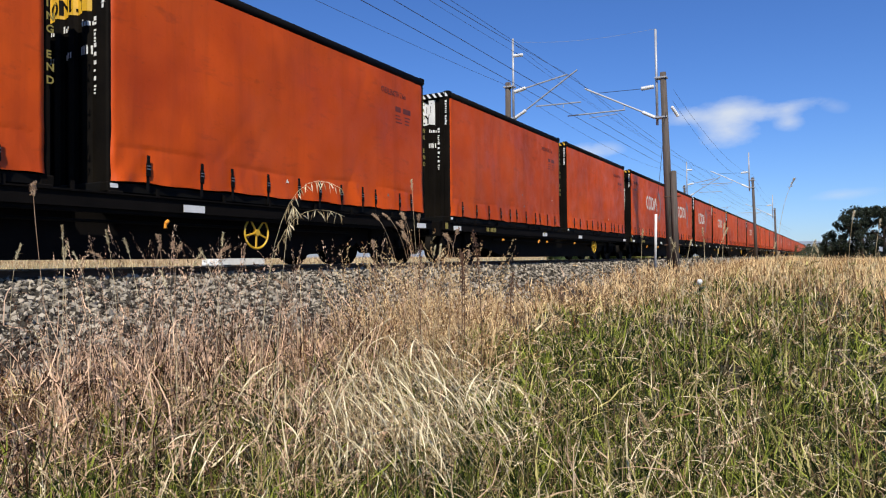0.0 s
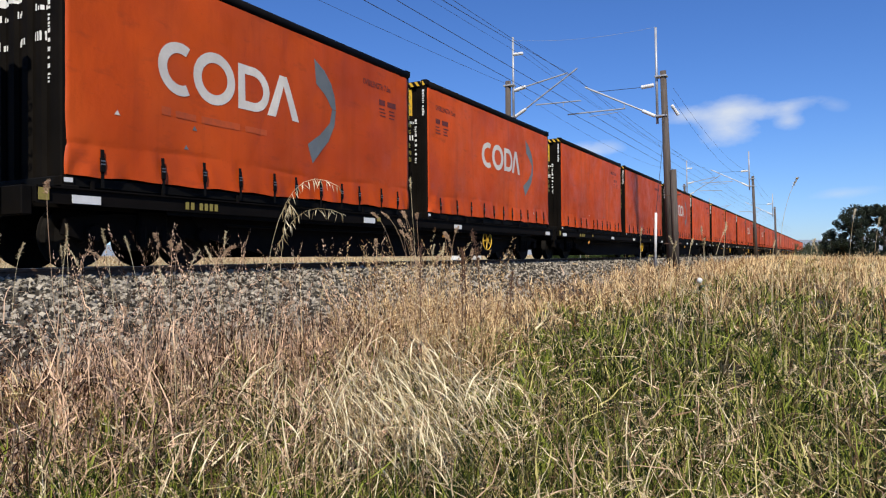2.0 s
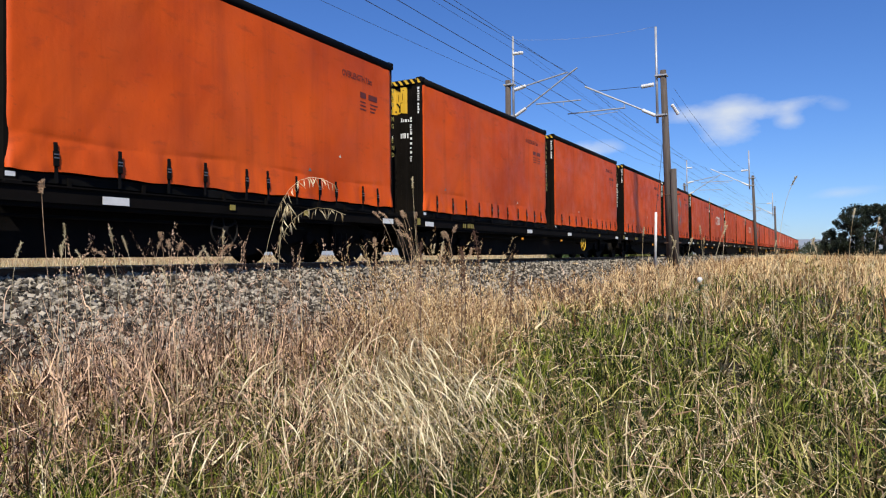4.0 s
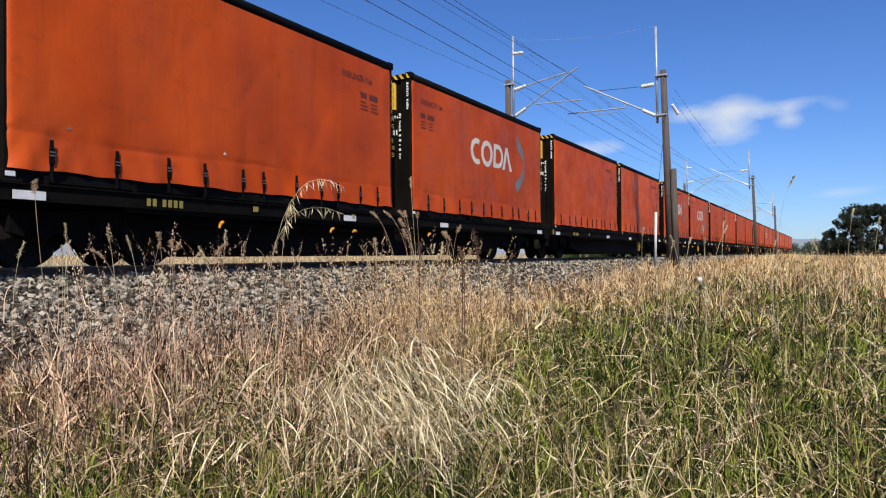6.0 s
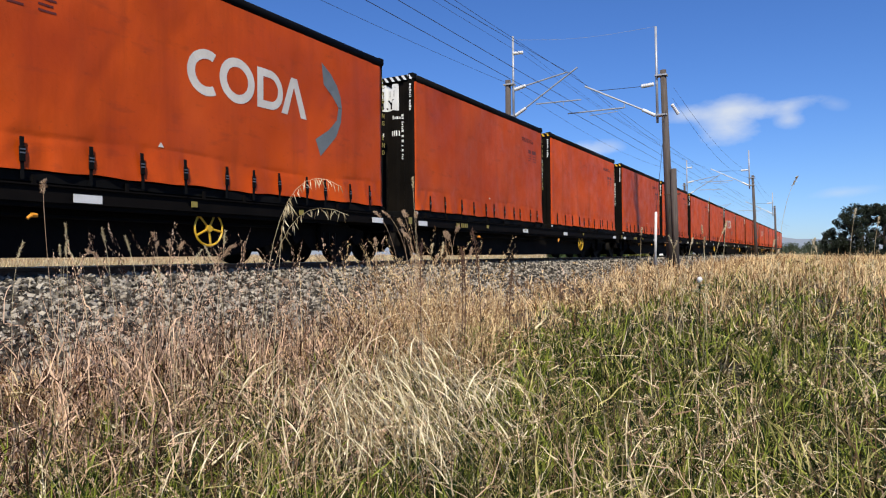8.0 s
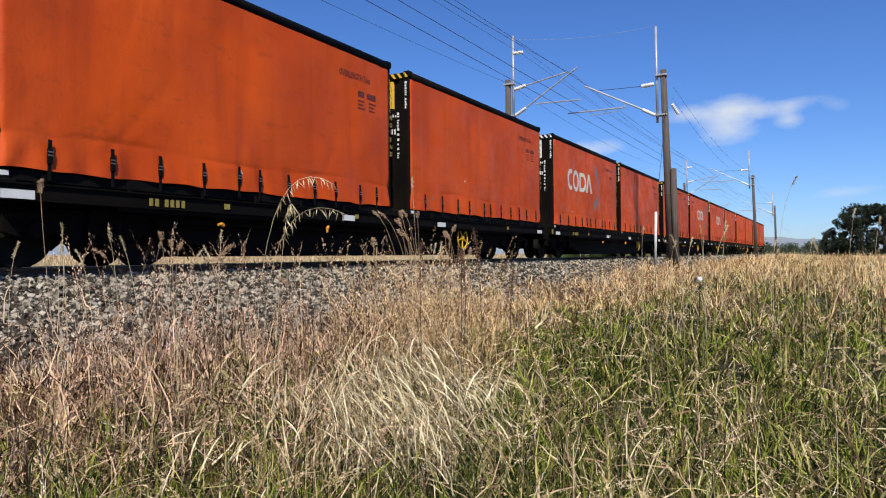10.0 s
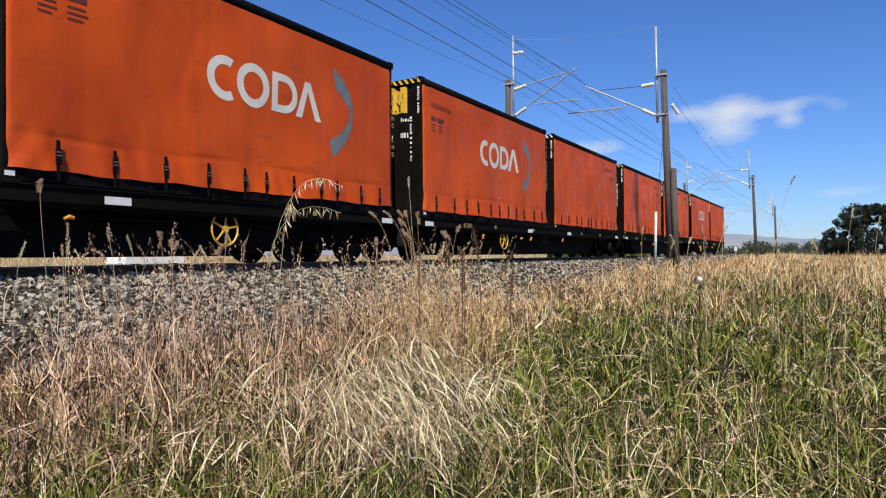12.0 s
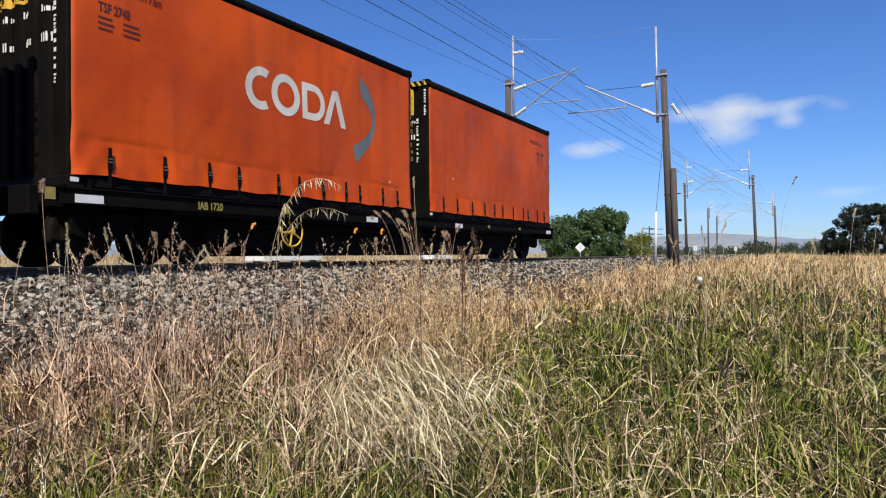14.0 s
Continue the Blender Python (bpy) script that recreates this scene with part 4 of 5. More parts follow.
    box(bm, -0.034, -0.072, 0.22, 0.034, -0.052, 0.40, 0.006)
    box(bm, -0.024, -0.066, 0.40, 0.024, -0.050, 0.50, 0.004)
    S["strap"] = mesh_of("strap", bm, M["rubber"])
    bm = bmesh.new()
    box(bm, -0.03, -0.078, 0.31, 0.03, -0.070, 0.325)
    box(bm, -0.03, -0.078, 0.35, 0.03, -0.070, 0.365)
    S["buckle"] = mesh_of("buckle", bm, M["buckle"])
    for key, mat in (("stripes", "yellow"), ("board", "yellow"), ("board_print", "black")):
        pale = mesh_of(key, S[key].copy(), M["white" if mat == "yellow" else mat])
        S[key + "_pale"] = pale
        S[key] = mesh_of(key, S[key], M[mat])
    S["depths"] = [curtain_shape(s)[0] for s in range(7)]
    S["logos"] = {}
    S["curtains"] = [curtain_mesh(s) for s in range(7)]
    S["far_curtain"] = curtain_mesh(3, False)
    return S


STRAPS = [0.55, 1.35, 2.08, 2.72, 3.45, 3.92, 4.55, 5.22, 5.75, 6.45, 7.02]


def container(S, n):
    rng = random.Random(n)
    logo, pale = n in LOGO, n in PALE
    words = "orange-red curtain-sided container, " + ("white emblem, " if logo else "plain sides, ")
    words += ("white" if pale else "yellow") + " warning board"
    c = tagged(empty("freight_container"), words, "container", "containers of the train")
    shared("base_frame", S["base_frame"], c)
    for x, fx in ((0, 1), (LONG, -1)):
        for y, fy in ((0, 1), (WIDE, -1)):
            m = Matrix.Translation((x, y, 0)) @ Matrix.Rotation(math.pi if fx * fy > 0 and fx < 0 else 0, 4, "Z")
            if fx * fy < 0:
                m = Matrix.Translation((x - (0.13 if fx < 0 else 0), y - (0.14 if fy < 0 else 0), 0))
            p = shared("corner_post", S["corner_post"], c, m)
            shared("corner_casting", S["casting"], p)
            shared("corner_foot", S["foot"], p)
            if (x, y) == (0, 0):
                tagged(shared("post_print", S["post_print"], p), "white marks down the post", kind="stuff")
                tagged(shared("white_plate", S["plate"], p), "small white plate")
    for y, s in ((0, 1), (WIDE, -1)):
        m = Matrix.Translation((0, y, 0)) if s > 0 else Matrix.Translation((LONG, WIDE, 0)) @ Matrix.Rotation(math.pi, 4, "Z")
        cu = tagged(shared("curtain", S["curtains"][n * 3 % 7] if s > 0 else S["far_curtain"], c, m), "orange-red tarpaulin curtain, creased and dirty")
        shared("roof_rail", S["roof_rail"], c, m)
        if s > 0:
            kind = (n * 3) % 7
            depth = S["depths"][kind]
            for x in STRAPS:
                x += rng.uniform(-0.06, 0.06)
                proud = min(depth(x, 0.16 + 0.04 * q) for q in range(9)) + 0.046
                st = shared("strap", S["strap"], c, pose(x, proud, rng.uniform(-0.02, 0.01), -1, rng.uniform(-2, 2), 0))
                tagged(st, "black webbing strap")
                tagged(shared("buckle", S["buckle"], st), "steel buckle", kind="stuff")
            right = (not logo) or n in (9, 22, 31)
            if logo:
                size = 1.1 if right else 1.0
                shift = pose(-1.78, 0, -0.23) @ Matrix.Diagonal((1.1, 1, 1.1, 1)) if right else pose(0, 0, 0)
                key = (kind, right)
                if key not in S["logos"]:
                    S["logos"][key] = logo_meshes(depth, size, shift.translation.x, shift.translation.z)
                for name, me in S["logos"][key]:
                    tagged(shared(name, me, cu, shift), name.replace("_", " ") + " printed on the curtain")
            if n in (22, 31):
                faded = bars([(1.35, 1.08, 1.50, 1.19), (1.58, 1.08, 1.95, 1.17), (2.05, 1.08, 2.75, 1.18), (2.85, 1.08, 3.30, 1.17)])
                tagged(part("faded_print", wrapped(faded, depth), M["faded"], cu, "worn-off line of brownish print"), kind="stuff")
            x = 5.91 if right else 0.38
            xs = x + (0.54 if right else 0.0)
            printed_text("overlength_lettering", "OVERLENGTH 7.6m", 0.165, cu, x, 2.50, 0.66, depth, 0.003, "dark printed lettering")
            if CODE.get(n):
                printed_text("code_lettering", CODE[n], 0.165, cu, xs, 2.19, 0.7, depth, 0.004, "dark printed lettering")
            for k in range(rng.choice((1, 2, 2, 3))):
                px, pz, w = rng.uniform(0.5, 7.0), rng.choice((0.62, 0.66, 0.40, 0.95)), rng.uniform(0.03, 0.05)
                tri = flat(bmesh.new(), [(px - w, pz), (px + w, pz), (px, pz + 1.5 * w)], 0)
                part("small_sticker", wrapped(tri, depth), M["grey" if k else "logo"], cu, "small worn sticker")
            rows = []
            for z in (2.10, 2.03, 1.96):
                rows += [(xs, z, xs + rng.uniform(0.16, 0.24), z + 0.026), (xs + 0.34, z, xs + rng.uniform(0.5, 0.6), z + 0.026)]
            if not CODE.get(n):
                rows += [(xs, 2.19, xs + 0.2, 2.30), (xs + 0.28, 2.19, xs + 0.58, 2.30)]
            tagged(part("small_print", wrapped(bars(rows), depth), M["print"], cu, "small dark print"), kind="stuff")
    shared("roof", S["roof"], c)
    for x, s in ((0, 1), (LONG, -1)):
        m = Matrix.Translation((0, 0, 0)) if s > 0 else Matrix.Translation((LONG, WIDE, 0)) @ Matrix.Rotation(math.pi, 4, "Z")
        w = shared("end_wall", S["end_wall"], c, m)
        shared("end_header", S["header"], c, m)
        tagged(shared("end_print", S["end_marks"], w), "small white print on the end wall", kind="stuff")
        k = "_pale" if pale else ""
        tagged(shared("hazard_stripes", S["stripes" + k], w), ("white" if pale else "yellow") + " hazard stripes", kind="stuff")
        b = tagged(shared("warning_board", S["board" + k], c, m), ("white" if pale else "yellow") + " warning board with black print")
        tagged(shared("board_print", S["board_print" + k], b), "black print", kind="stuff")
        tagged(shared("board_lettering", S["board_words"], b), "black block lettering", kind="stuff")
    return c


def loading_mark(S, c):
    """Yellow letters down the rear corner post."""
    for i, ch in enumerate("LOADING END"):
        if ch != " ":
            o = shared("letter", S["letters"][ch], c, pose(LONG - 0.075, -0.024, 2.66 - 0.148 * i, 90))
            tagged(o, "yellow letter down the corner post")


def wagon_master():
    S = {}
    W = 2 * LONG + GAP_IN
    bm = bmesh.new()
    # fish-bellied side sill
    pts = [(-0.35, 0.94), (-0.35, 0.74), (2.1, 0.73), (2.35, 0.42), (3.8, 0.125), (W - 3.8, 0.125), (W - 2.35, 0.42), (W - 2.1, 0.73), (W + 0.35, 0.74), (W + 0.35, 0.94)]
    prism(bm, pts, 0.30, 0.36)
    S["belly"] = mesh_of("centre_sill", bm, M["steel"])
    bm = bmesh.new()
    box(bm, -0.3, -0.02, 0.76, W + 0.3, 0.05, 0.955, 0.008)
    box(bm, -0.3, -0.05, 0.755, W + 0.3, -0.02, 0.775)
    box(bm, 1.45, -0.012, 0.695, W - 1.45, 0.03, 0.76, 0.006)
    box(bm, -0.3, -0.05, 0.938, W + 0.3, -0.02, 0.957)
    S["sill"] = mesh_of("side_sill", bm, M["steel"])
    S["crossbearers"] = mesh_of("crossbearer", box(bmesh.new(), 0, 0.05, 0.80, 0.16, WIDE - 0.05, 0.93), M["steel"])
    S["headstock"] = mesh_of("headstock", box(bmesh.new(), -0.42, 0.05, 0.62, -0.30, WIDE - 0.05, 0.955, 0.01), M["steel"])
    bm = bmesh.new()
    box(bm, -0.95, 1.13, 0.62, -0.40, 1.37, 0.86, 0.03)
    S["coupler"] = mesh_of("coupler", bm, M["steel"])
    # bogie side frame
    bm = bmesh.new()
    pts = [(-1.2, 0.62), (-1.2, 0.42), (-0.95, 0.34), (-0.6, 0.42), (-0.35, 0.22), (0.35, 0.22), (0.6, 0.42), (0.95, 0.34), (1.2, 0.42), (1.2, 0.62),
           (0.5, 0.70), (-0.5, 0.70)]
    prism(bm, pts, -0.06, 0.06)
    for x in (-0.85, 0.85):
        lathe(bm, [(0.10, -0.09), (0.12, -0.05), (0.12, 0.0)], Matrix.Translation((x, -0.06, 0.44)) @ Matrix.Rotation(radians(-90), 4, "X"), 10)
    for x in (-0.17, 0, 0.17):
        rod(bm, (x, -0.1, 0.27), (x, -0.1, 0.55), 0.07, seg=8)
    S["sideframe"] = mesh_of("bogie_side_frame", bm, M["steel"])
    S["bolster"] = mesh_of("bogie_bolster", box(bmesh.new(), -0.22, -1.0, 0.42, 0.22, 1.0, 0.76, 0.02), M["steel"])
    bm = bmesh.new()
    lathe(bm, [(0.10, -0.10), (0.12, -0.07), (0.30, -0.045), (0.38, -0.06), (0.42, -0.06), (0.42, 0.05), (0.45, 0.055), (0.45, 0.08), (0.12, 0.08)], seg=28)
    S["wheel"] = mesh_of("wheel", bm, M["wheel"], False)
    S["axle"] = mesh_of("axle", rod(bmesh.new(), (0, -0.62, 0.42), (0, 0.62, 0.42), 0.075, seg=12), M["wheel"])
    # hand-brake wheel
    bm = bmesh.new()
    R = 0.25
    rim = [(R + 0.018 * math.cos(a), 0.018 * math.sin(a)) for a in (0, 1.57, 3.14, 4.71)]
    ringv = []
    for i in range(28):
        a = 2 * math.pi * i / 28
        ringv.append([bm.verts.new((r * math.cos(a), h, r * math.sin(a))) for r, h in rim])
    for i in range(28):
        for k in range(4):
            bm.faces.new((ringv[i][k], ringv[i][(k + 1) % 4], ringv[(i + 1) % 28][(k + 1) % 4], ringv[(i + 1) % 28][k]))
    for k in range(5):
        a = radians(180 + 72 * k)
        rod(bm, (0.03 * math.cos(a), 0, 0.03 * math.sin(a)), (R * math.cos(a), 0, R * math.sin(a)), 0.016, seg=6)
    rod(bm, (0, -0.03, 0), (0, 0.03, 0), 0.05, seg=10)
    S["dark_wheel"] = mesh_of("hand_brake_wheel", bm.copy(), M["wheel"])
    S["brake_wheel"] = mesh_of("hand_brake_wheel", bm, M["yellow"])
    S["shaft"] = mesh_of("brake_shaft", rod(bmesh.new(), (0, 0, 0), (0, 0.5, 0), 0.02), M["steel"])
    bm = bmesh.new()
    lathe(bm, [(0.02, -0.55), (0.17, -0.5), (0.17, 0.5), (0.02, 0.55)], Matrix.Rotation(radians(90), 4, "Y"), 14)
    S["tank"] = mesh_of("air_tank", bm, M["steel"], True)
    bm = bmesh.new()
    rod(bm, (0.0, 0.0, 0.0), (0.06, 0.0, 0.015), 0.028, 0.024, seg=8)
    rod(bm, (0.0, 0.0, 0.0), (-0.035, 0.0, -0.05), 0.02, seg=8)
    S["cock"] = mesh_of("valve_handle", bm, M["orange"])
    S["plate"] = mesh_of("reflector_plate", box(bmesh.new(), 0, -0.062, 0.80, 0.36, -0.051, 0.90), M["white"])
    S["small_plate"] = mesh_of("small_plate", box(bmesh.new(), 0, -0.062, 0.815, 0.10, -0.051, 0.895), M["dim"])
    bm = bmesh.new()
    box(bm, -0.02, -0.03, 0.0, 0.02, 0.0, 0.12)
    S["bracket"] = mesh_of("bracket", bm, M["steel"])
    hose = [(-0.42 - 0.62 * i / 12, 0.85, 0.70 - 0.36 * math.sin(math.pi * i / 12)) for i in range(13)]
    S["hose"] = mesh_of("brake_hose", tube(hose, 0.022, 8), M["rubber"], True)
    S["number_bar"] = mesh_of("number_bar", box(bmesh.new(), 0, -0.056, 0.79, 0.055, -0.051, 0.89), M["dim"])
    S["corner_mark"] = mesh_of("corner_mark", box(bmesh.new(), -0.29, -0.058, 0.79, -0.17, -0.051, 0.93), M["dim"])
    S["lock"] = mesh_of("twist_lock", box(bmesh.new(), -0.1, -0.045, 0.945, 0.1, 0.12, 0.985, 0.01), M["steel"])
    bm = bmesh.new()
    rod(bm, (2.6, 0.12, 0.60), (W - 2.6, 0.12, 0.60), 0.02)
    S["pipe"] = mesh_of("brake_pipe", bm, M["steel"])
    return S


def wagon(S, n):
    rng = random.Random(500 + n)
    W = 2 * LONG + GAP_IN
    w = tagged(empty("flat_wagon"), "black bogie flat wagon carrying two orange containers", "wagon", "wagons of the train")
    near = Matrix()
    far = Matrix.Translation((W, WIDE, 0)) @ Matrix.Rotation(math.pi, 4, "Z")
    for m in (near, far):
        shared("side_sill", S["sill"], w, m)
        shared("fish_belly_beam", S["belly"], w, m)
        shared("headstock", S["headstock"], w, m)
        shared("coupler", S["coupler"], w, m)
    for i in range(16):
        shared("crossbearer", S["crossbearers"], w, pose(0.1 + i * (W - 0.4) / 15, 0, 0))
    for x in (1.45, W - 1.45):
        b = shared("bogie", S["bolster"], w, pose(x, WIDE / 2, 0))
        for s in (-1, 1):
            shared("bogie_side_frame", S["sideframe"], b, pose(0, s * 0.86, 0, 0, 0, 0 if s < 0 else 180))
        for dx in (-0.85, 0.85):
            shared("axle", S["axle"], b, pose(dx, 0, 0))
            for s in (-1, 1):
                shared("wheel", S["wheel"], b, pose(dx, s * 0.55, 0.42, -90 if s < 0 else 90, 0, 0))
    h = 0.53
    hx = {0: 3.9, 1: 10.85, 2: 4.45, 5: 10.8, 18: 10.87}.get(n, 11.5 + rng.uniform(-0.05, 0.05))
    sh = shared("brake_shaft", S["shaft"], w, pose(hx, 0.05, h))
    dark = n in (10, 13)
    tagged(shared("hand_brake_wheel", S["dark_wheel" if dark else "brake_wheel"], sh, pose(0, 0, 0, 0, rng.uniform(0, 70), 0)), ("black" if dark else "yellow") + " spoked hand-brake wheel")
    tagged(shared("brake_hose", S["hose"], w), "black drooping brake hose")
    tagged(shared("air_tank", S["tank"], w, pose(7.9, 0.85, 0.48)), "black air reservoir")
    shared("brake_pipe", S["pipe"], w)
    for x in (0.03, 5.88, 9.40, W - 0.45):
        tagged(shared("reflector_plate", S["plate"], w, pose(x + rng.uniform(-0.03, 0.08), 0, -0.03)), "white reflector plate")
    for x in (3.4, 6.1, 11.2, 13.1):
        if n > 2 and rng.random() < 0.5:
            continue
        tagged(shared("small_plate", S["small_plate"], w, pose(x + rng.uniform(-0.3, 0.3), 0, 0)), "small faded yellow plate")
    for x in (3.05, 5.6, 6.36, 9.05):
        if n > 2 and rng.random() < 0.5:
            continue
        tagged(shared("valve_handle", S["cock"], w, pose(x + rng.uniform(-0.1, 0.1), 0.0, 0.60, 0, rng.uniform(-40, 40), 0)), "orange valve handle")
    for i in range(14):
        shared("bracket", S["bracket"], w, pose(0.4 + i * 1.08 + rng.uniform(-0.2, 0.2), -0.02, 0.955 - 0.02))
    for x in (0.1, LONG - 0.1, LONG + GAP_IN + 0.1, W - 0.1):
        for y in (0, WIDE):
            shared("twist_lock", S["lock"], w, pose(x, y - (0.08 if y else 0), 0))
    tagged(shared("corner_mark", S["corner_mark"], w), "faded yellow corner mark")
    if n in (0, 2):
        tagged(shared("wagon_number", S["number" if n else "last_number"], w, pose(1.86, -0.054, 0.79, 90) @ Matrix.Diagonal((0.8, 1, 1, 1))), "faded yellow wagon number", kind="stuff")
    else:
        x = 1.82 + rng.uniform(-0.1, 0.1)
        for d in (0, 0.09, 0.24, 0.33, 0.42, 0.51):
            tagged(shared("number_bar", S["number_bar"], w, pose(x + d, 0, 0)), "faded yellow bar")
    return w


TRAIN = []


def train():
    S, G = container_master(), wagon_master()
    S["letters"] = {}
    for ch in "LOADINGE":
        o = lettering("letter", ch, 0.125, M["dim"], None, Matrix(), 0.003)
        S["letters"][ch] = o.data
        bpy.data.objects.remove(o)
    o = lettering("wagon_number", "IK 12674", 0.15, M["dim"], None, Matrix(), 0.004)
    G["number"] = o.data
    bpy.data.objects.remove(o)
    o = lettering("wagon_number", "IAB 1720", 0.15, M["dim"], None, Matrix(), 0.004)
    G["last_number"] = o.data
    bpy.data.objects.remove(o)
    for k in range(19):
        TRAIN.append((wagon(G, k), -k * PITCH - 2 * LONG - GAP_IN, 0.0))
        for j in (0, 1):
            n = 2 * k + j
            c = container(S, n)
            loading_mark(S, c)
            TRAIN.append((c, -k * PITCH - j * (LONG + GAP_IN) - LONG, BASE))




# ---- poles and wires ----
def insulator(bm, a, b, r):
    """A ribbed porcelain barrel from a to b."""
    a, b = Vector(a), Vector(b)
    d = b - a
    n = 6
    prof = [(r * 0.45, 0)]
    for i in range(n):
        z = d.length * (i + 0.5) / n
        prof += [(r * 0.8, z - d.length * 0.3 / n), (r, z), (r * 0.8, z + d.length * 0.3 / n)]
    prof.append((r * 0.45, d.length))
    return lathe(bm, prof, Matrix.Translation(a) @ d.to_track_quat("Z", "Y").to_matrix().to_4x4(), 10)


def catenary_pole(x, y, top, s, mast_top, lean=0.0, tube_strut=False, mast_y=0.36, extra=0.0, name="weathered timber catenary pole with galvanised mast and bracket arm"):
    """A timber pole with a steel mast strapped to it and a bracket arm over the track; s is the way to the track (+1 or -1)."""
    g = float(ground_z(x, y))
    p = tagged(empty("catenary_pole"), name, "utility pole", "poles along the line")
    p.location = (x, y, g)
    h = top - g
    tip = Vector((0, lean * h, h))
    part("pole", rod(bmesh.new(), (0, 0, -0.05), tip, 0.18 if x < 40 else 0.14, 0.125 if x < 40 else 0.10, 14), M["timber"], p, "cracked grey timber pole", True)
    mx = tip.y + s * mast_y * 0.7
    low = 5.6 - g + extra
    mast = part("mast", rod(bmesh.new(), (0, mx, low), (0, mx + lean, mast_top - g), 0.055, 0.05, 10), M["galv"], p, "galvanised steel tube mast", True)
    for z in (h - 0.22, low + 0.3):
        part("clamp", box(bmesh.new(), -0.17, min(tip.y - 0.17, mx - 0.07), z - 0.035, 0.17, max(tip.y + 0.17, mx + 0.07), z + 0.035, 0.01), M["galv"], p)
    z1 = 5.92 - g + extra
    zi = 7.18 - g + extra

    def P(dy, dz):
        return (0, mx + s * dy, z1 + dz)

    part("insulator", insulator(bmesh.new(), P(0.08, 0.0), P(0.62, 0.30), 0.085), M["porcelain"], p, "white ribbed insulator", True)
    if tube_strut:
        arm = part("bracket_arm", rod(bmesh.new(), P(0.60, 0.30), P(3.05, 1.80), 0.036), M["galv"], p, "galvanised bracket tube")
        part("insulator", insulator(bmesh.new(), P(0.05, 1.20), P(0.62, 1.32), 0.095), M["porcelain"], p, "white ribbed insulator", True)
        part("tie_tube", rod(bmesh.new(), P(0.62, 1.32), P(2.60, 1.66), 0.034), M["galv"], arm)
        part("steady_arm", rod(bmesh.new(), P(1.10, 0.42), P(3.2, 0.36), 0.028), M["galv"], arm)
        part("insulator", insulator(bmesh.new(), (0, mx, mast_top - g - 0.8), (0, mx + s * 0.5, mast_top - g - 0.82), 0.085), M["porcelain"], p, "white ribbed insulator", True)
        part("dropper", rod(bmesh.new(), P(2.4, 0.38), P(2.4, 0.2), 0.012), M["galv"], arm)
    else:
        arm = part("bracket_arm", rod(bmesh.new(), P(0.60, 0.30), P(3.1, 1.62), 0.036), M["galv"], p, "galvanised bracket tube")
        part("steady_arm", rod(bmesh.new(), P(1.34, 0.48), P(3.9, 0.50), 0.030), M["galv"], arm)
        part("thin_steady_arm", rod(bmesh.new(), P(1.65, 0.35), P(2.9, 0.30), 0.014), M["galv"], arm)
        part("hanger", rod(bmesh.new(), P(1.38, 0.46), P(1.38, 0.74), 0.02), M["galv"], arm)
        part("insulator", insulator(bmesh.new(), (0, mx + s * 0.12, zi + 0.06), (0, mx + s * 0.66, zi + 0.03), 0.095), M["porcelain"], p, "white ribbed insulator", True)
        part("tie_wire", rod(bmesh.new(), (0, mx + s * 0.66, zi + 0.03), P(2.55, 1.35), 0.012), M["wire"], p)
    return p


def wire(y, z, sag, r, X, dz=0.0, name="overhead_wire"):
    pts = []
    for a, b in zip(X, X[1:]):
        n = 14
        for i in range(n):
            t = i / n
            pts.append((a + (b - a) * t, y, z - 4 * sag * t * (1 - t)))
    pts.append((X[-1], y, z))
    ob = new(name, mesh_of(name, tube(pts, r), M["wire"]))
    return tagged(ob, "dark overhead wire along the railway", "overhead wire", "overhead wires")


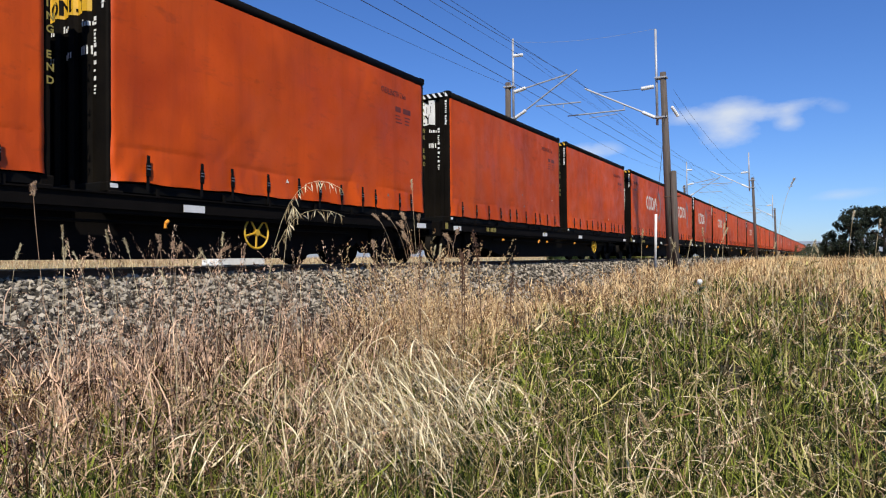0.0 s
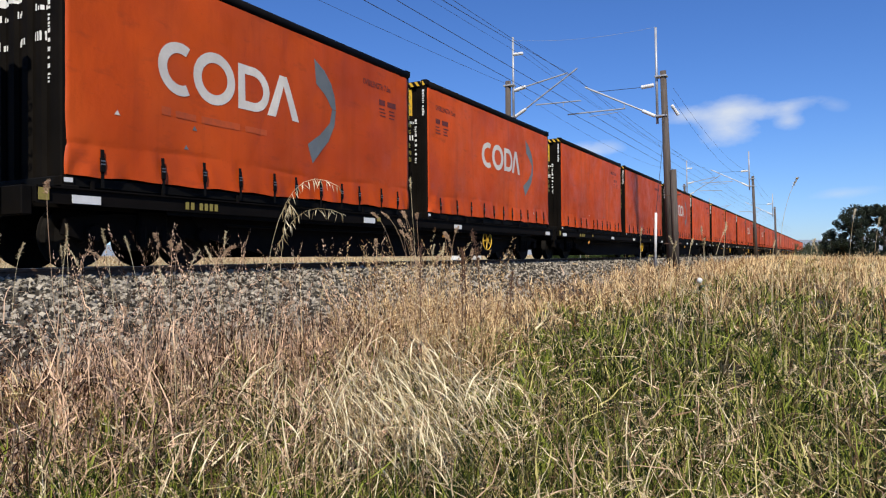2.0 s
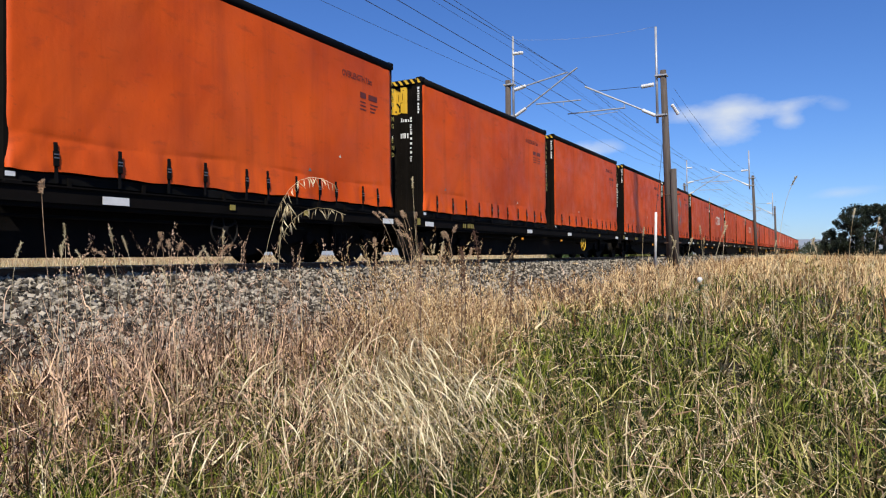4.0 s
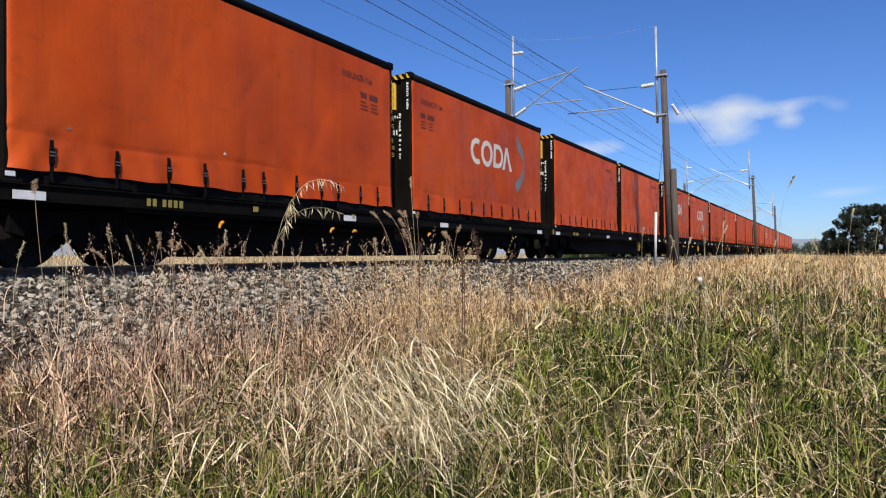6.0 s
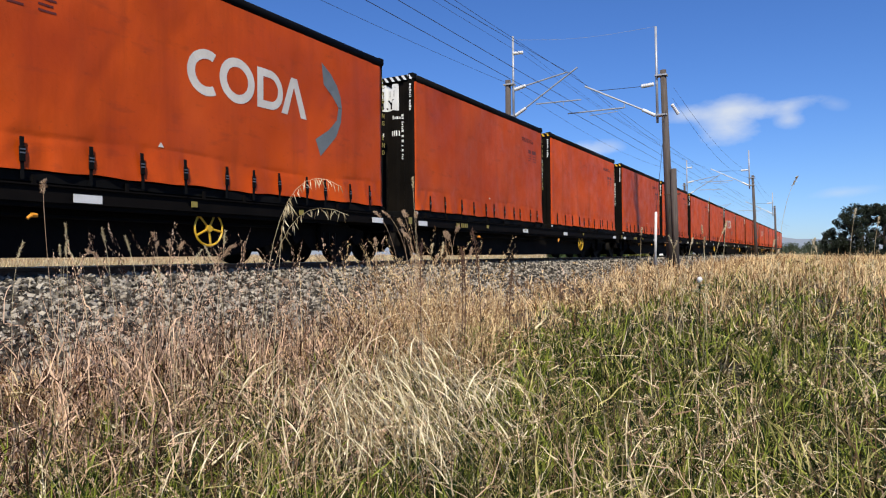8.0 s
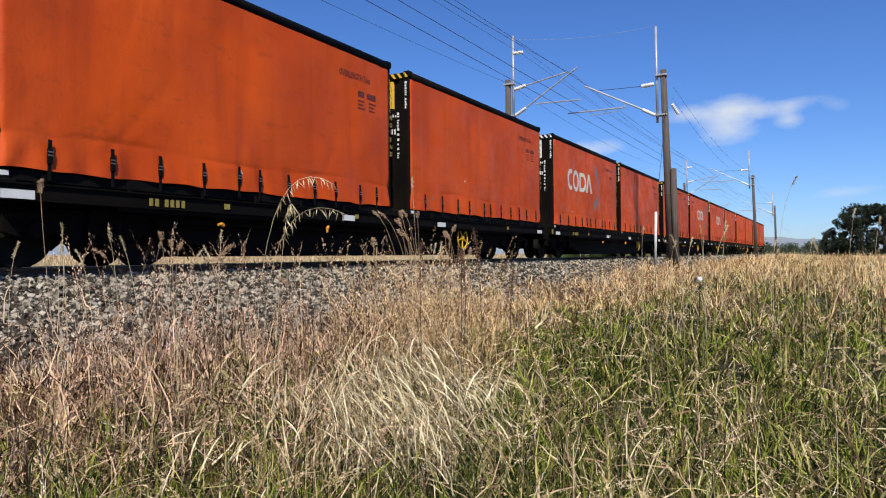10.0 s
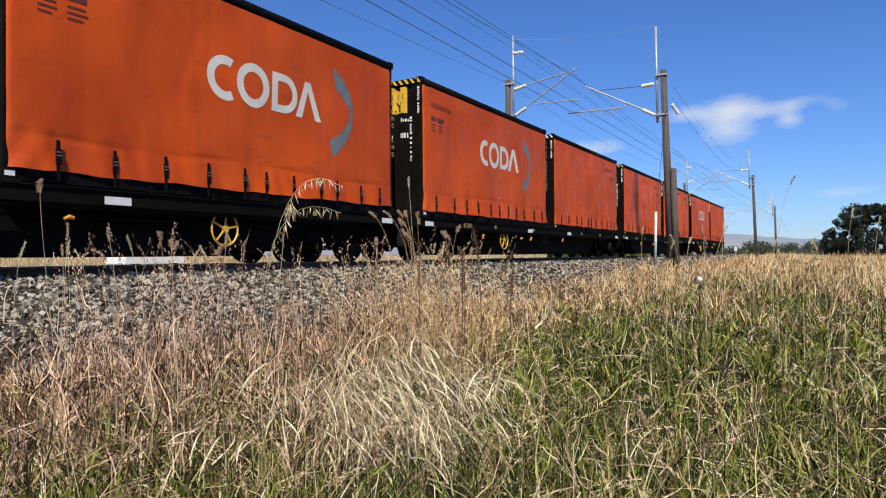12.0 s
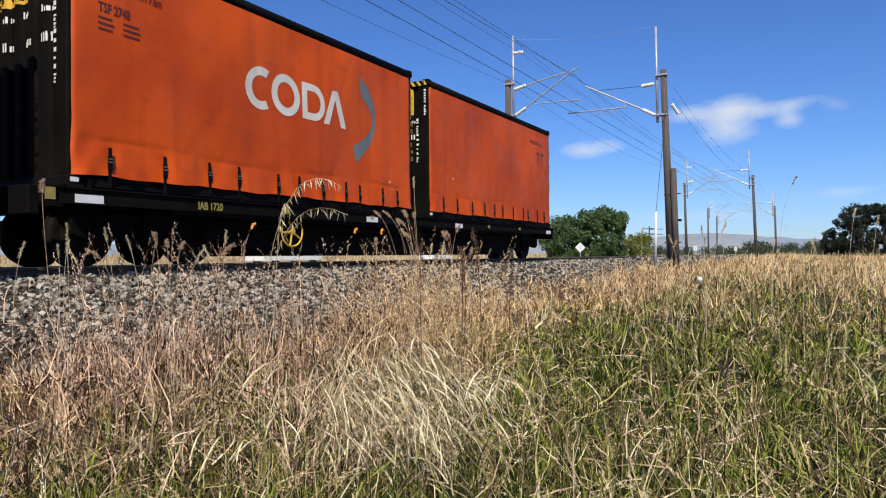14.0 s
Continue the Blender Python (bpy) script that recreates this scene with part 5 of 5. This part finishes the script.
def overhead():
    a = catenary_pole(29.0, 5.62, 7.78, 1, 9.65, 0.03)
    bm = rod(bmesh.new(), (-0.14, -0.22, -0.05), (-0.14, -0.14, 4.25), 0.13, 0.12, 12)
    part("splice_post", bm, M["timber"], a, "short timber post bolted alongside", True)
    for z in (1.2, 3.2):
        part("splice_bolt", rod(bmesh.new(), (-0.14, -0.42, z), (-0.14, 0.25, z), 0.025), M["rail"], a)
    part("insulator", insulator(bmesh.new(), (0, -0.08, 6.95), (0.25, -0.3, 6.55), 0.08), M["porcelain"], a, "white strain insulator", True)
    catenary_pole(28.6, 12.75, 8.2, -1, 10.2, 0.0, True, 0.38, 0.6)
    catenary_pole(63.0, 5.25, 6.75, 1, 8.9, 0.03, False, 0.36, 0.0)
    catenary_pole(69.7, 12.05, 7.1, -1, 9.4, 0.02, True, 0.36, 0.0)
    catenary_pole(93.0, 5.5, 5.95, 1, 7.6, 0.02, False, 0.3, -0.9)
    catenary_pole(111.0, 16.0, 7.2, -1, 8.8, 0, True, 0.3)
    catenary_pole(128.0, 17.0, 6.8, -1, 8.4, 0, True, 0.3, -0.4)
    X = [-22, 29, 66, 102, 150, 220]
    for y, z, sag, r in ((9.75, 6.40, 0.02, 0.009), (9.3, 6.56, 0.02, 0.009), (9.12, 7.55, 0.25, 0.007), (9.65, 8.05, 0.65, 0.007),
                         (12.1, 9.35, 0.25, 0.006), (12.55, 10.05, 0.5, 0.005), (12.9, 8.15, 0.6, 0.006),):
        wire(y, z, sag, r, X)
    for y, z, sag in ((5.46, 7.0, 0.7), (5.5, 6.55, 0.9)):
        wire(y, z, sag, 0.006, [29, 63, 93])
    pts = [(28.8, 12.5 - 6.4 * t / 10, 10.1 - 0.5 * t / 10 - 0.2 * math.sin(math.pi * t / 10)) for t in range(11)]
    tagged(new("cross_wire", mesh_of("cross_wire", tube(pts, 0.005), M["galv"])), "thin wire strung between the two pole tops", "overhead wire")
    # stay with its white guard
    g = tagged(empty("stay_guard"), "white plastic guard on a pole stay beside the track", "guy wire")
    part("guard", rod(bmesh.new(), (24.95, 5.42, -0.75), (24.3, 5.22, 1.58), 0.045, 0.045, 10), M["white"], g, "white plastic sleeve", True)
    part("stay_wire", tube([(24.95, 5.42, -0.75), (24.3, 5.22, 1.58), (28.9, 5.75, 6.1)], 0.009), M["wire"], g)


# ---- trees and distance ----
def tree(x, y, height, width, mat, seed, label, n=3200, base=0.15):
    rng = np.random.default_rng(seed)
    g = float(ground_z(x, y))
    t = tagged(empty("tree"), label, "tree")
    t.location = (x, y, g)
    bm = rod(bmesh.new(), (0, 0, -0.1), (0.1, 0, height * 0.6), height * 0.035, height * 0.012, 9)
    for k in range(7):
        a = 2 * math.pi * k / 7 + seed
        z = height * (0.22 + 0.05 * k)
        rod(bm, (0.02, 0, z), (math.cos(a) * width * 0.34, math.sin(a) * width * 0.34, z + height * 0.22), height * 0.014, height * 0.004, 6)
    part("trunk", bm, M["bark"], t)
    # clumps of leaves on an uneven crown
    k = 46
    ca = rng.uniform(0, 2 * np.pi, k)
    cz = rng.uniform(base, 0.95, k)
    cr = np.sqrt(np.clip(np.sin(np.pi * np.clip(0.12 + 0.85 * (cz - base) / (1 - base), 0, 1)), 0.05, 1)) * rng.uniform(0.25, 1.0, k) * width * 0.46
    c = np.stack([cr * np.cos(ca), cr * np.sin(ca), cz * height], -1)
    rad = rng.uniform(0.07, 0.15, k) * width
    i = rng.integers(0, k, n)
    d = rng.normal(size=(n, 3))
    d /= np.linalg.norm(d, axis=1, keepdims=True)
    p = c[i] + d * (rad[i] * rng.uniform(0.5, 1.08, n))[:, None]
    a, b = rng.normal(size=(n, 3)), rng.normal(size=(n, 3))
    a = a / np.linalg.norm(a, axis=1, keepdims=True)
    b = np.cross(a, b)
    b /= np.linalg.norm(b, axis=1, keepdims=True) + 1e-9
    s = (width * rng.uniform(0.012, 0.028, n))[:, None]
    v = np.stack([p - a * s, p + b * s * 0.6, p + a * s, p - b * s * 0.6], 1).reshape(-1, 3)
    f = (np.array([[0, 1, 2], [0, 2, 3]])[None] + (np.arange(n) * 4)[:, None, None]).reshape(-1, 3)
    o = big_mesh("crown", v, f, mat, "", "")
    del o["kind"]
    o.parent = t
    return t


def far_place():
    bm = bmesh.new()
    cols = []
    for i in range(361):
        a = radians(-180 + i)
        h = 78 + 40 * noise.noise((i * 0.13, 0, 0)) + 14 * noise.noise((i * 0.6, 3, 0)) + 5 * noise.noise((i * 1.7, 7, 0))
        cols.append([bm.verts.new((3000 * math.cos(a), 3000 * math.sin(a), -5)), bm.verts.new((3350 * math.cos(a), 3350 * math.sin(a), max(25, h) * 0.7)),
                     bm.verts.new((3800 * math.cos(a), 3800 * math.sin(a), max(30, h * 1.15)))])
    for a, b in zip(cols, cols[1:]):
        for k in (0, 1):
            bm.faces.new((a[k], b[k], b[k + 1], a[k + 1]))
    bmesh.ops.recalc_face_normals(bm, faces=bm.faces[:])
    tagged(new("hills", mesh_of("hills", bm, M["hill"], True)), "distant hills along the horizon, tinted blue-grey for haze", "hills", kind="structure")
    tree(87.3, 25.7, 6.5, 8.4, M["leaf"], 1, "round green broadleaf tree in the field", 22000, 0.02)
    tree(84, 29.7, 5.2, 7.2, M["leaf"], 2, "low green broadleaf tree beside a larger one", 15000, 0.02)
    tree(96, 23.3, 3.4, 5.5, M["yellowleaf"], 3, "low yellow-green bush behind the track", 7000, 0.0)
    for k, (x, y, h, w) in enumerate(((128, -0.6, 4.6, 3.6), (127, -2.4, 6.9, 5.0), (125, -4.8, 8.3, 7.0), (124, -7.6, 8.1, 6.5), (126, -10.8, 8.9, 7.5), (128, -15, 8.6, 10), (126, -20, 8.5, 10))):
        tree(x, y, h, w, M["pine"], 10 + k, "dark wide-crowned pine in a shelter belt", 11000, 0.02)
    rng = random.Random(8)
    for k in range(22):
        a = radians(rng.uniform(-0.5, 13))
        d = rng.uniform(170, 260)
        tree(d * math.cos(a), d * math.sin(a), rng.uniform(1.8, 3.6), rng.uniform(6, 12), M["bush"], 40 + k, "distant dark bush on the plain", 1300, 0.0)
    # small signs and posts far along the line
    s = tagged(empty("warning_sign"), "white diamond sign on a post by the railway", "sign")
    s.location = (78, 25.6, float(ground_z(78, 25.6)))
    part("post", rod(bmesh.new(), (0, 0, 0), (0, 0, 1.9), 0.04), M["galv"], s)
    part("panel", prism(bmesh.new(), [(-0.62, 1.5), (0, 0.88), (0.62, 1.5), (0, 2.12)], -0.03, -0.01, swap=lambda x, y, z: (y, x, z)), M["white"], s, "white diamond panel")
    for x, y in ((118, 26.5), (120, 25.8)):
        t = tagged(empty("telegraph_pole"), "far timber telegraph pole with crossarms", "utility pole", "telegraph poles")
        t.location = (x, y, float(ground_z(x, y)))
        part("pole", rod(bmesh.new(), (0, 0, 0), (0, 0, 5.4), 0.13, 0.1), M["timber"], t)
        for z in (4.0, 4.9):
            part("crossarm", box(bmesh.new(), -0.06, -1.2, z, 0.06, 1.2, z + 0.12), M["timber"], t)
    t = tagged(empty("signal_post"), "slim trackside post with a short arm", "signal")
    t.location = (58, 11.3, float(ground_z(58, 11.3)))
    part("post", rod(bmesh.new(), (0, 0, 0), (0, 0, 3.4), 0.09, 0.08), M["timber"], t)
    part("arm", box(bmesh.new(), -0.05, -0.9, 3.2, 0.05, 0.1, 3.4, 0.02), M["black"], t)
    for x, y in ((88, 14.2), (110, 12.0)):
        t = tagged(empty("white_marker"), "small white trackside marker board", "sign", "trackside markers")
        t.location = (x, y, float(ground_z(x, y)))
        part("post", rod(bmesh.new(), (0, 0, 0), (0, 0, 1.4), 0.05), M["galv"], t)
        part("panel", box(bmesh.new(), -0.03, -0.2, 1.0, -0.001, 0.2, 1.6), M["white"], t)


# ---- road beyond the line ----
CARS = []


def vehicle(name, label, outline, glass, wheels, r, wide, x12):
    """A car or van from its side outline; x12 is its place at 12 s, and it drives along +x."""
    v = tagged(empty(name), label, "car" if name == "car" else "van", "vehicles on the far road")
    bm = prism(bmesh.new(), outline, 0, wide)
    bmesh.ops.bevel(bm, geom=bm.edges[:], offset=0.05, segments=2, affect="EDGES")
    part("body", bm, M["white"], v, "white painted body")
    for pts in glass:
        part("side_window", prism(bmesh.new(), pts, -0.008, 0.004), M["rubber"], v, "dark side window")
    for x in wheels:
        for y in (0.02, wide - 0.22):
            w = lathe(bmesh.new(), [(0.1, 0), (r * 0.7, -0.01), (r, 0.03), (r, 0.17), (r * 0.7, 0.2), (0.1, 0.2)], Matrix.Translation((x, y, r)) @ Matrix.Rotation(radians(-90), 4, "X"), 18)
            part("wheel", w, M["rubber"], v, "black tyre")
    CARS.append((v, x12))


def far_road():
    bm = bmesh.new()
    box(bm, -260, 33.4, -0.70, 330, 37.1, -0.535)
    tagged(new("road", mesh_of("road", bm, M["sleeper"])), "grey sealed road beyond the railway", "road", kind="structure")
    hatch = [(0.0, 0.28), (4.1, 0.28), (4.1, 0.72), (3.9, 0.86), (3.1, 0.95), (2.4, 1.42), (0.7, 1.46), (0.12, 0.98)]
    panes = [[(0.5, 0.98), (1.5, 0.96), (1.5, 1.36), (0.85, 1.36)], [(1.58, 0.96), (2.85, 0.94), (2.3, 1.34), (1.58, 1.36)]]
    for x12 in (26.0, 236.8):
        vehicle("car", "white hatchback driving on the far road", hatch, panes, (0.75, 3.3), 0.31, 1.7, x12 - 2.0)
    box_van = [(0.0, 0.35), (6.2, 0.35), (6.2, 1.1), (5.9, 1.25), (5.4, 2.1), (4.9, 2.25), (4.85, 2.75), (0.0, 2.75)]
    vehicle("van", "white box van driving on the far road", box_van, [[(4.95, 1.3), (5.75, 1.3), (5.35, 1.95), (4.95, 1.95)]], (1.1, 5.1), 0.36, 2.0, 4.0 - 3.1)


# ---- single stalks ----
STALKS = []


def grass_stalk(k, x, y, dx, dy, top, arch, kind):
    """One tall dry stalk, bent over, with its own kind of head."""
    rng = random.Random(900 + k)
    g = float(ground_z(x, y))
    words = {"plume": "brown dry grass stalk with a seed plume", "pale": "pale bleached grass stalk with sparse spikelets", "brome": "arching pale stalk with nodding spikelets",
             "dock": "dark brown dead dock stem with seed clusters", "fur": "grass stalk with a furry pale seed head"}[kind]
    s = tagged(empty("grass_stalk"), words, "grass stalk", "tall stalks in the grass")
    across = Vector((-y, x, 0)).normalized()
    a, c = Vector((0, 0, -0.02)), Vector((dx, dy, top - g)) + across * (rng.uniform(-0.07, 0.07) if kind == "pale" else 0.0)
    b = Vector((dx * 0.1, dy * 0.1, (top - g) * (1.18 if kind == "brome" else 0.92 if kind == "plume" else 0.8))) + across * (-arch + rng.uniform(-0.08, 0.08))
    pts = [(a * (1 - t) ** 2 + b * (2 * t * (1 - t)) + c * t * t) for t in [i / 14 for i in range(15)]]
    r = math.hypot(x, y)
    mat = M[{"plume": "tanstalk", "pale": "bleached", "brome": "bleached", "dock": "brownstalk", "fur": "head"}[kind]]
    w = (0.0024 if kind == "dock" else 0.0009) * max(1, r / 4)
    part("stem", tube(pts, w, 5), mat, s)
    bm = bmesh.new()

    def seed(p, d, ln, wd):
        d = d.normalized()
        sd = d.cross(Vector((rng.gauss(0, 1), rng.gauss(0, 1), rng.gauss(0, 1)))).normalized()
        up = d.cross(sd)
        q = [p, p + d * ln * 0.4 + sd * wd, p + d * ln * 0.4 + up * wd, p + d * ln * 0.4 - sd * wd, p + d * ln * 0.4 - up * wd, p + d * ln]
        v = [bm.verts.new(i) for i in q]
        for i in range(4):
            bm.faces.new((v[0], v[1 + i], v[1 + (i + 1) % 4]))
            bm.faces.new((v[5], v[1 + (i + 1) % 4], v[1 + i]))

    def along(t):
        f = t * 14
        i = min(13, int(f))
        return pts[i].lerp(pts[i + 1], f - i), (pts[i + 1] - pts[i]).normalized()

    big = max(1.0, r / 4)
    count, head, ln, wd, fan, fall = {"plume": (90, 0.15, 0.012, 0.0016, 0.0075, 0.0), "pale": (70, 0.15, 0.013, 0.0013, 0.0022, 0.1), "brome": (26, 0.55, 0.042, 0.0024, 0.006, -1.3),
                                      "dock": (150, 0.42, 0.011, 0.0032, 0.017, 0.0), "fur": (260, 0.10, 0.017, 0.0012, 0.004, 0.2)}[kind]
    lo = max(0.4, 1 - head / max(0.3, top - g))
    for i in range(count):
        t = lo + (1 - lo) * (i + rng.random()) / count
        p, d = along(min(0.999, t))
        taper = 1.2 - 0.9 * abs((t - lo) / (1 - lo) - 0.35)
        p = p + Vector((rng.gauss(0, 1), rng.gauss(0, 1), rng.gauss(0, 0.7))) * fan * taper * 0.6
        d = d * (0.7 if kind != "brome" else 0.2) + Vector((rng.gauss(0, 0.5), rng.gauss(0, 0.5), rng.gauss(0, 0.4) + fall))
        seed(p, d, ln * rng.uniform(0.7, 1.3) * big ** 0.5, wd * rng.uniform(0.7, 1.2) * big)
    tagged(part("seed_head", bm, mat, s), kind="stuff")
    s.location = (x, y, g)
    STALKS.append((s, x, y, g, rng.uniform(0, 6.28), 0.9 if kind != "dock" else 0.3))


def stalks():
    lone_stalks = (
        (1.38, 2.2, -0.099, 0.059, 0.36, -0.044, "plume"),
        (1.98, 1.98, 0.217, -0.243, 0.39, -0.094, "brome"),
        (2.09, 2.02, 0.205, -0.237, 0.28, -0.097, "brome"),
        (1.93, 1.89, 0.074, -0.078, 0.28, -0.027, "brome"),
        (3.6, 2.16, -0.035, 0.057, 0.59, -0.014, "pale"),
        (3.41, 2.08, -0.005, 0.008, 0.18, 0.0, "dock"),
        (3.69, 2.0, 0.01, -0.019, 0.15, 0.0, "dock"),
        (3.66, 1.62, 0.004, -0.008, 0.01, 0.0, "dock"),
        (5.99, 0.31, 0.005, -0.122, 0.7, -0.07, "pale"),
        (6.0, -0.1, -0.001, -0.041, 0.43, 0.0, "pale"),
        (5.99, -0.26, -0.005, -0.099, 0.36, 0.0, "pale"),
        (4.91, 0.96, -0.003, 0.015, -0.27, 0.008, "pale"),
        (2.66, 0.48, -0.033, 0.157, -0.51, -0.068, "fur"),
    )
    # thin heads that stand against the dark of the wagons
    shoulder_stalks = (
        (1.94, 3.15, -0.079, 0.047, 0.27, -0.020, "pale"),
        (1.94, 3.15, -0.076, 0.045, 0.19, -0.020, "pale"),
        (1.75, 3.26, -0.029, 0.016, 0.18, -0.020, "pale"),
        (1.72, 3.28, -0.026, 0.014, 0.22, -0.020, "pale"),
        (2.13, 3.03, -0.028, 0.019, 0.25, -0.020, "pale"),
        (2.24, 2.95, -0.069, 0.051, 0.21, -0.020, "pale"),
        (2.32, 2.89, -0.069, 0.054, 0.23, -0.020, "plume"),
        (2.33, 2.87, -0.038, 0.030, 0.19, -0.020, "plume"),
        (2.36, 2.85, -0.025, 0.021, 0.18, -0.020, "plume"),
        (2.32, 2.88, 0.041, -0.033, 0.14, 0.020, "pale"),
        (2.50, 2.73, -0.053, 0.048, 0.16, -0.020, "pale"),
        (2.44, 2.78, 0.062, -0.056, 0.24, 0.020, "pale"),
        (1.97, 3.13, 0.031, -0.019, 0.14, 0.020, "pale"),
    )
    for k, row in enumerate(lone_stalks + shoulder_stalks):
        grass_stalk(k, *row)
    rng = random.Random(77)
    # a spray of feathery stems leaning one way, and a stiff brown bunch beside it
    for k in range(9):
        reach = rng.uniform(0.10, 0.30)
        grass_stalk(60 + k, 3.62 + rng.uniform(-0.08, 0.10), 2.24 + rng.uniform(-0.08, 0.08), -0.45 * reach, 0.85 * reach, rng.uniform(0.20, 0.42), -0.02, "plume")
    for k in range(8):
        lean = rng.uniform(-0.05, 0.05)
        grass_stalk(80 + k, 3.70 + rng.uniform(-0.12, 0.12), 1.98 + rng.uniform(-0.16, 0.16), 0.5 * lean, -0.85 * lean, rng.uniform(0.10, 0.30), 0.02, rng.choice(("plume", "plume", "dock")))
    for k in range(34):
        if k < 22:
            a, r, kind = radians(rng.uniform(28, 62)), rng.uniform(2.7, 5.2), rng.choice(("plume", "pale", "pale", "plume"))
            top = rng.uniform(-0.25, 0.22)
        else:
            a, r, kind = radians(rng.uniform(-3, 14)), rng.uniform(5.0, 9.0), "pale"
            top = rng.uniform(0.05, 0.5)
        lean = rng.uniform(-0.15, 0.15)
        grass_stalk(100 + k, r * math.cos(a), r * math.sin(a), lean, -lean, top, rng.uniform(-0.1, 0.1), kind)


def thistle(x, y, top):
    """A weed with ragged leaves and one white bud."""
    g = float(ground_z(x, y))
    w = tagged(empty("weed"), "green ragged-leaved weed with one white bud", "weed")
    w.location = (x, y, g)
    h = top - g
    part("stem", tube([(0, 0, 0), (0.01, 0.01, h * 0.5), (0.0, 0.0, h)], 0.006), M["green"], w)
    rng = random.Random(3)
    for k in range(18):
        a, z, ln = rng.uniform(0, 6.28), h * rng.uniform(0.5, 0.98), rng.uniform(0.12, 0.22)
        d, sd = Vector((math.cos(a), math.sin(a), 0.25)), Vector((-math.sin(a), math.cos(a), 0))
        bm = bmesh.new()
        left, right = [], []
        for i in range(6):
            t = i / 5
            wd = 0.042 * math.sin(math.pi * min(0.98, t + 0.08)) * (0.6 if i % 2 else 1.0)
            c = Vector((0, 0, z)) + d * ln * t - Vector((0, 0, 0.05 * t * t))
            left.append(bm.verts.new(c + sd * wd))
            right.append(bm.verts.new(c - sd * wd))
        for i in range(5):
            bm.faces.new((left[i], left[i + 1], right[i + 1], right[i]))
        part("leaf", bm, M["leaf"], w)
    part("bud", lathe(bmesh.new(), [(0.008, -0.02), (0.03, 0.0), (0.034, 0.025), (0.02, 0.05), (0.006, 0.055)], Matrix.Translation((0, 0, h)), 10), M["white"], w, "white fluffy bud", True)


# ---- build ----
ground()
rail_track()
train()
overhead()
far_place()
far_road()
stones()
grasses()
stalks()
thistle(8.9, 1.39, -0.24)


def motions():
    times = [0.0, 1.0, 2.0, 3.0, 4.0, 5.0, 6.0, 7.0, 8.0, 9.0, 10.0, 11.0, 12.0, 13.0, 14.0]
    for ob, dx, z in TRAIN:
        walk(ob, [(t, pose(tail(t) + dx, NEAR, z)) for t in times])
    for ob, x12 in CARS:
        walk(ob, [(t, pose(x12 + 17.0 * (t - 12.0), 34.2, -0.53)) for t in times])
    # a light breeze in the tallest stalks
    for ob, x, y, g, ph, amount in STALKS:
        rows = []
        for i in range(29):
            t = 0.5 * i
            w = amount * (0.6 * math.sin(1.1 * t + ph) + 0.4 * math.sin(2.3 * t + 2 * ph))
            rows.append((t, pose(x, y, g, 0.5 * w, w, 0)))
        walk(ob, rows)


motions()
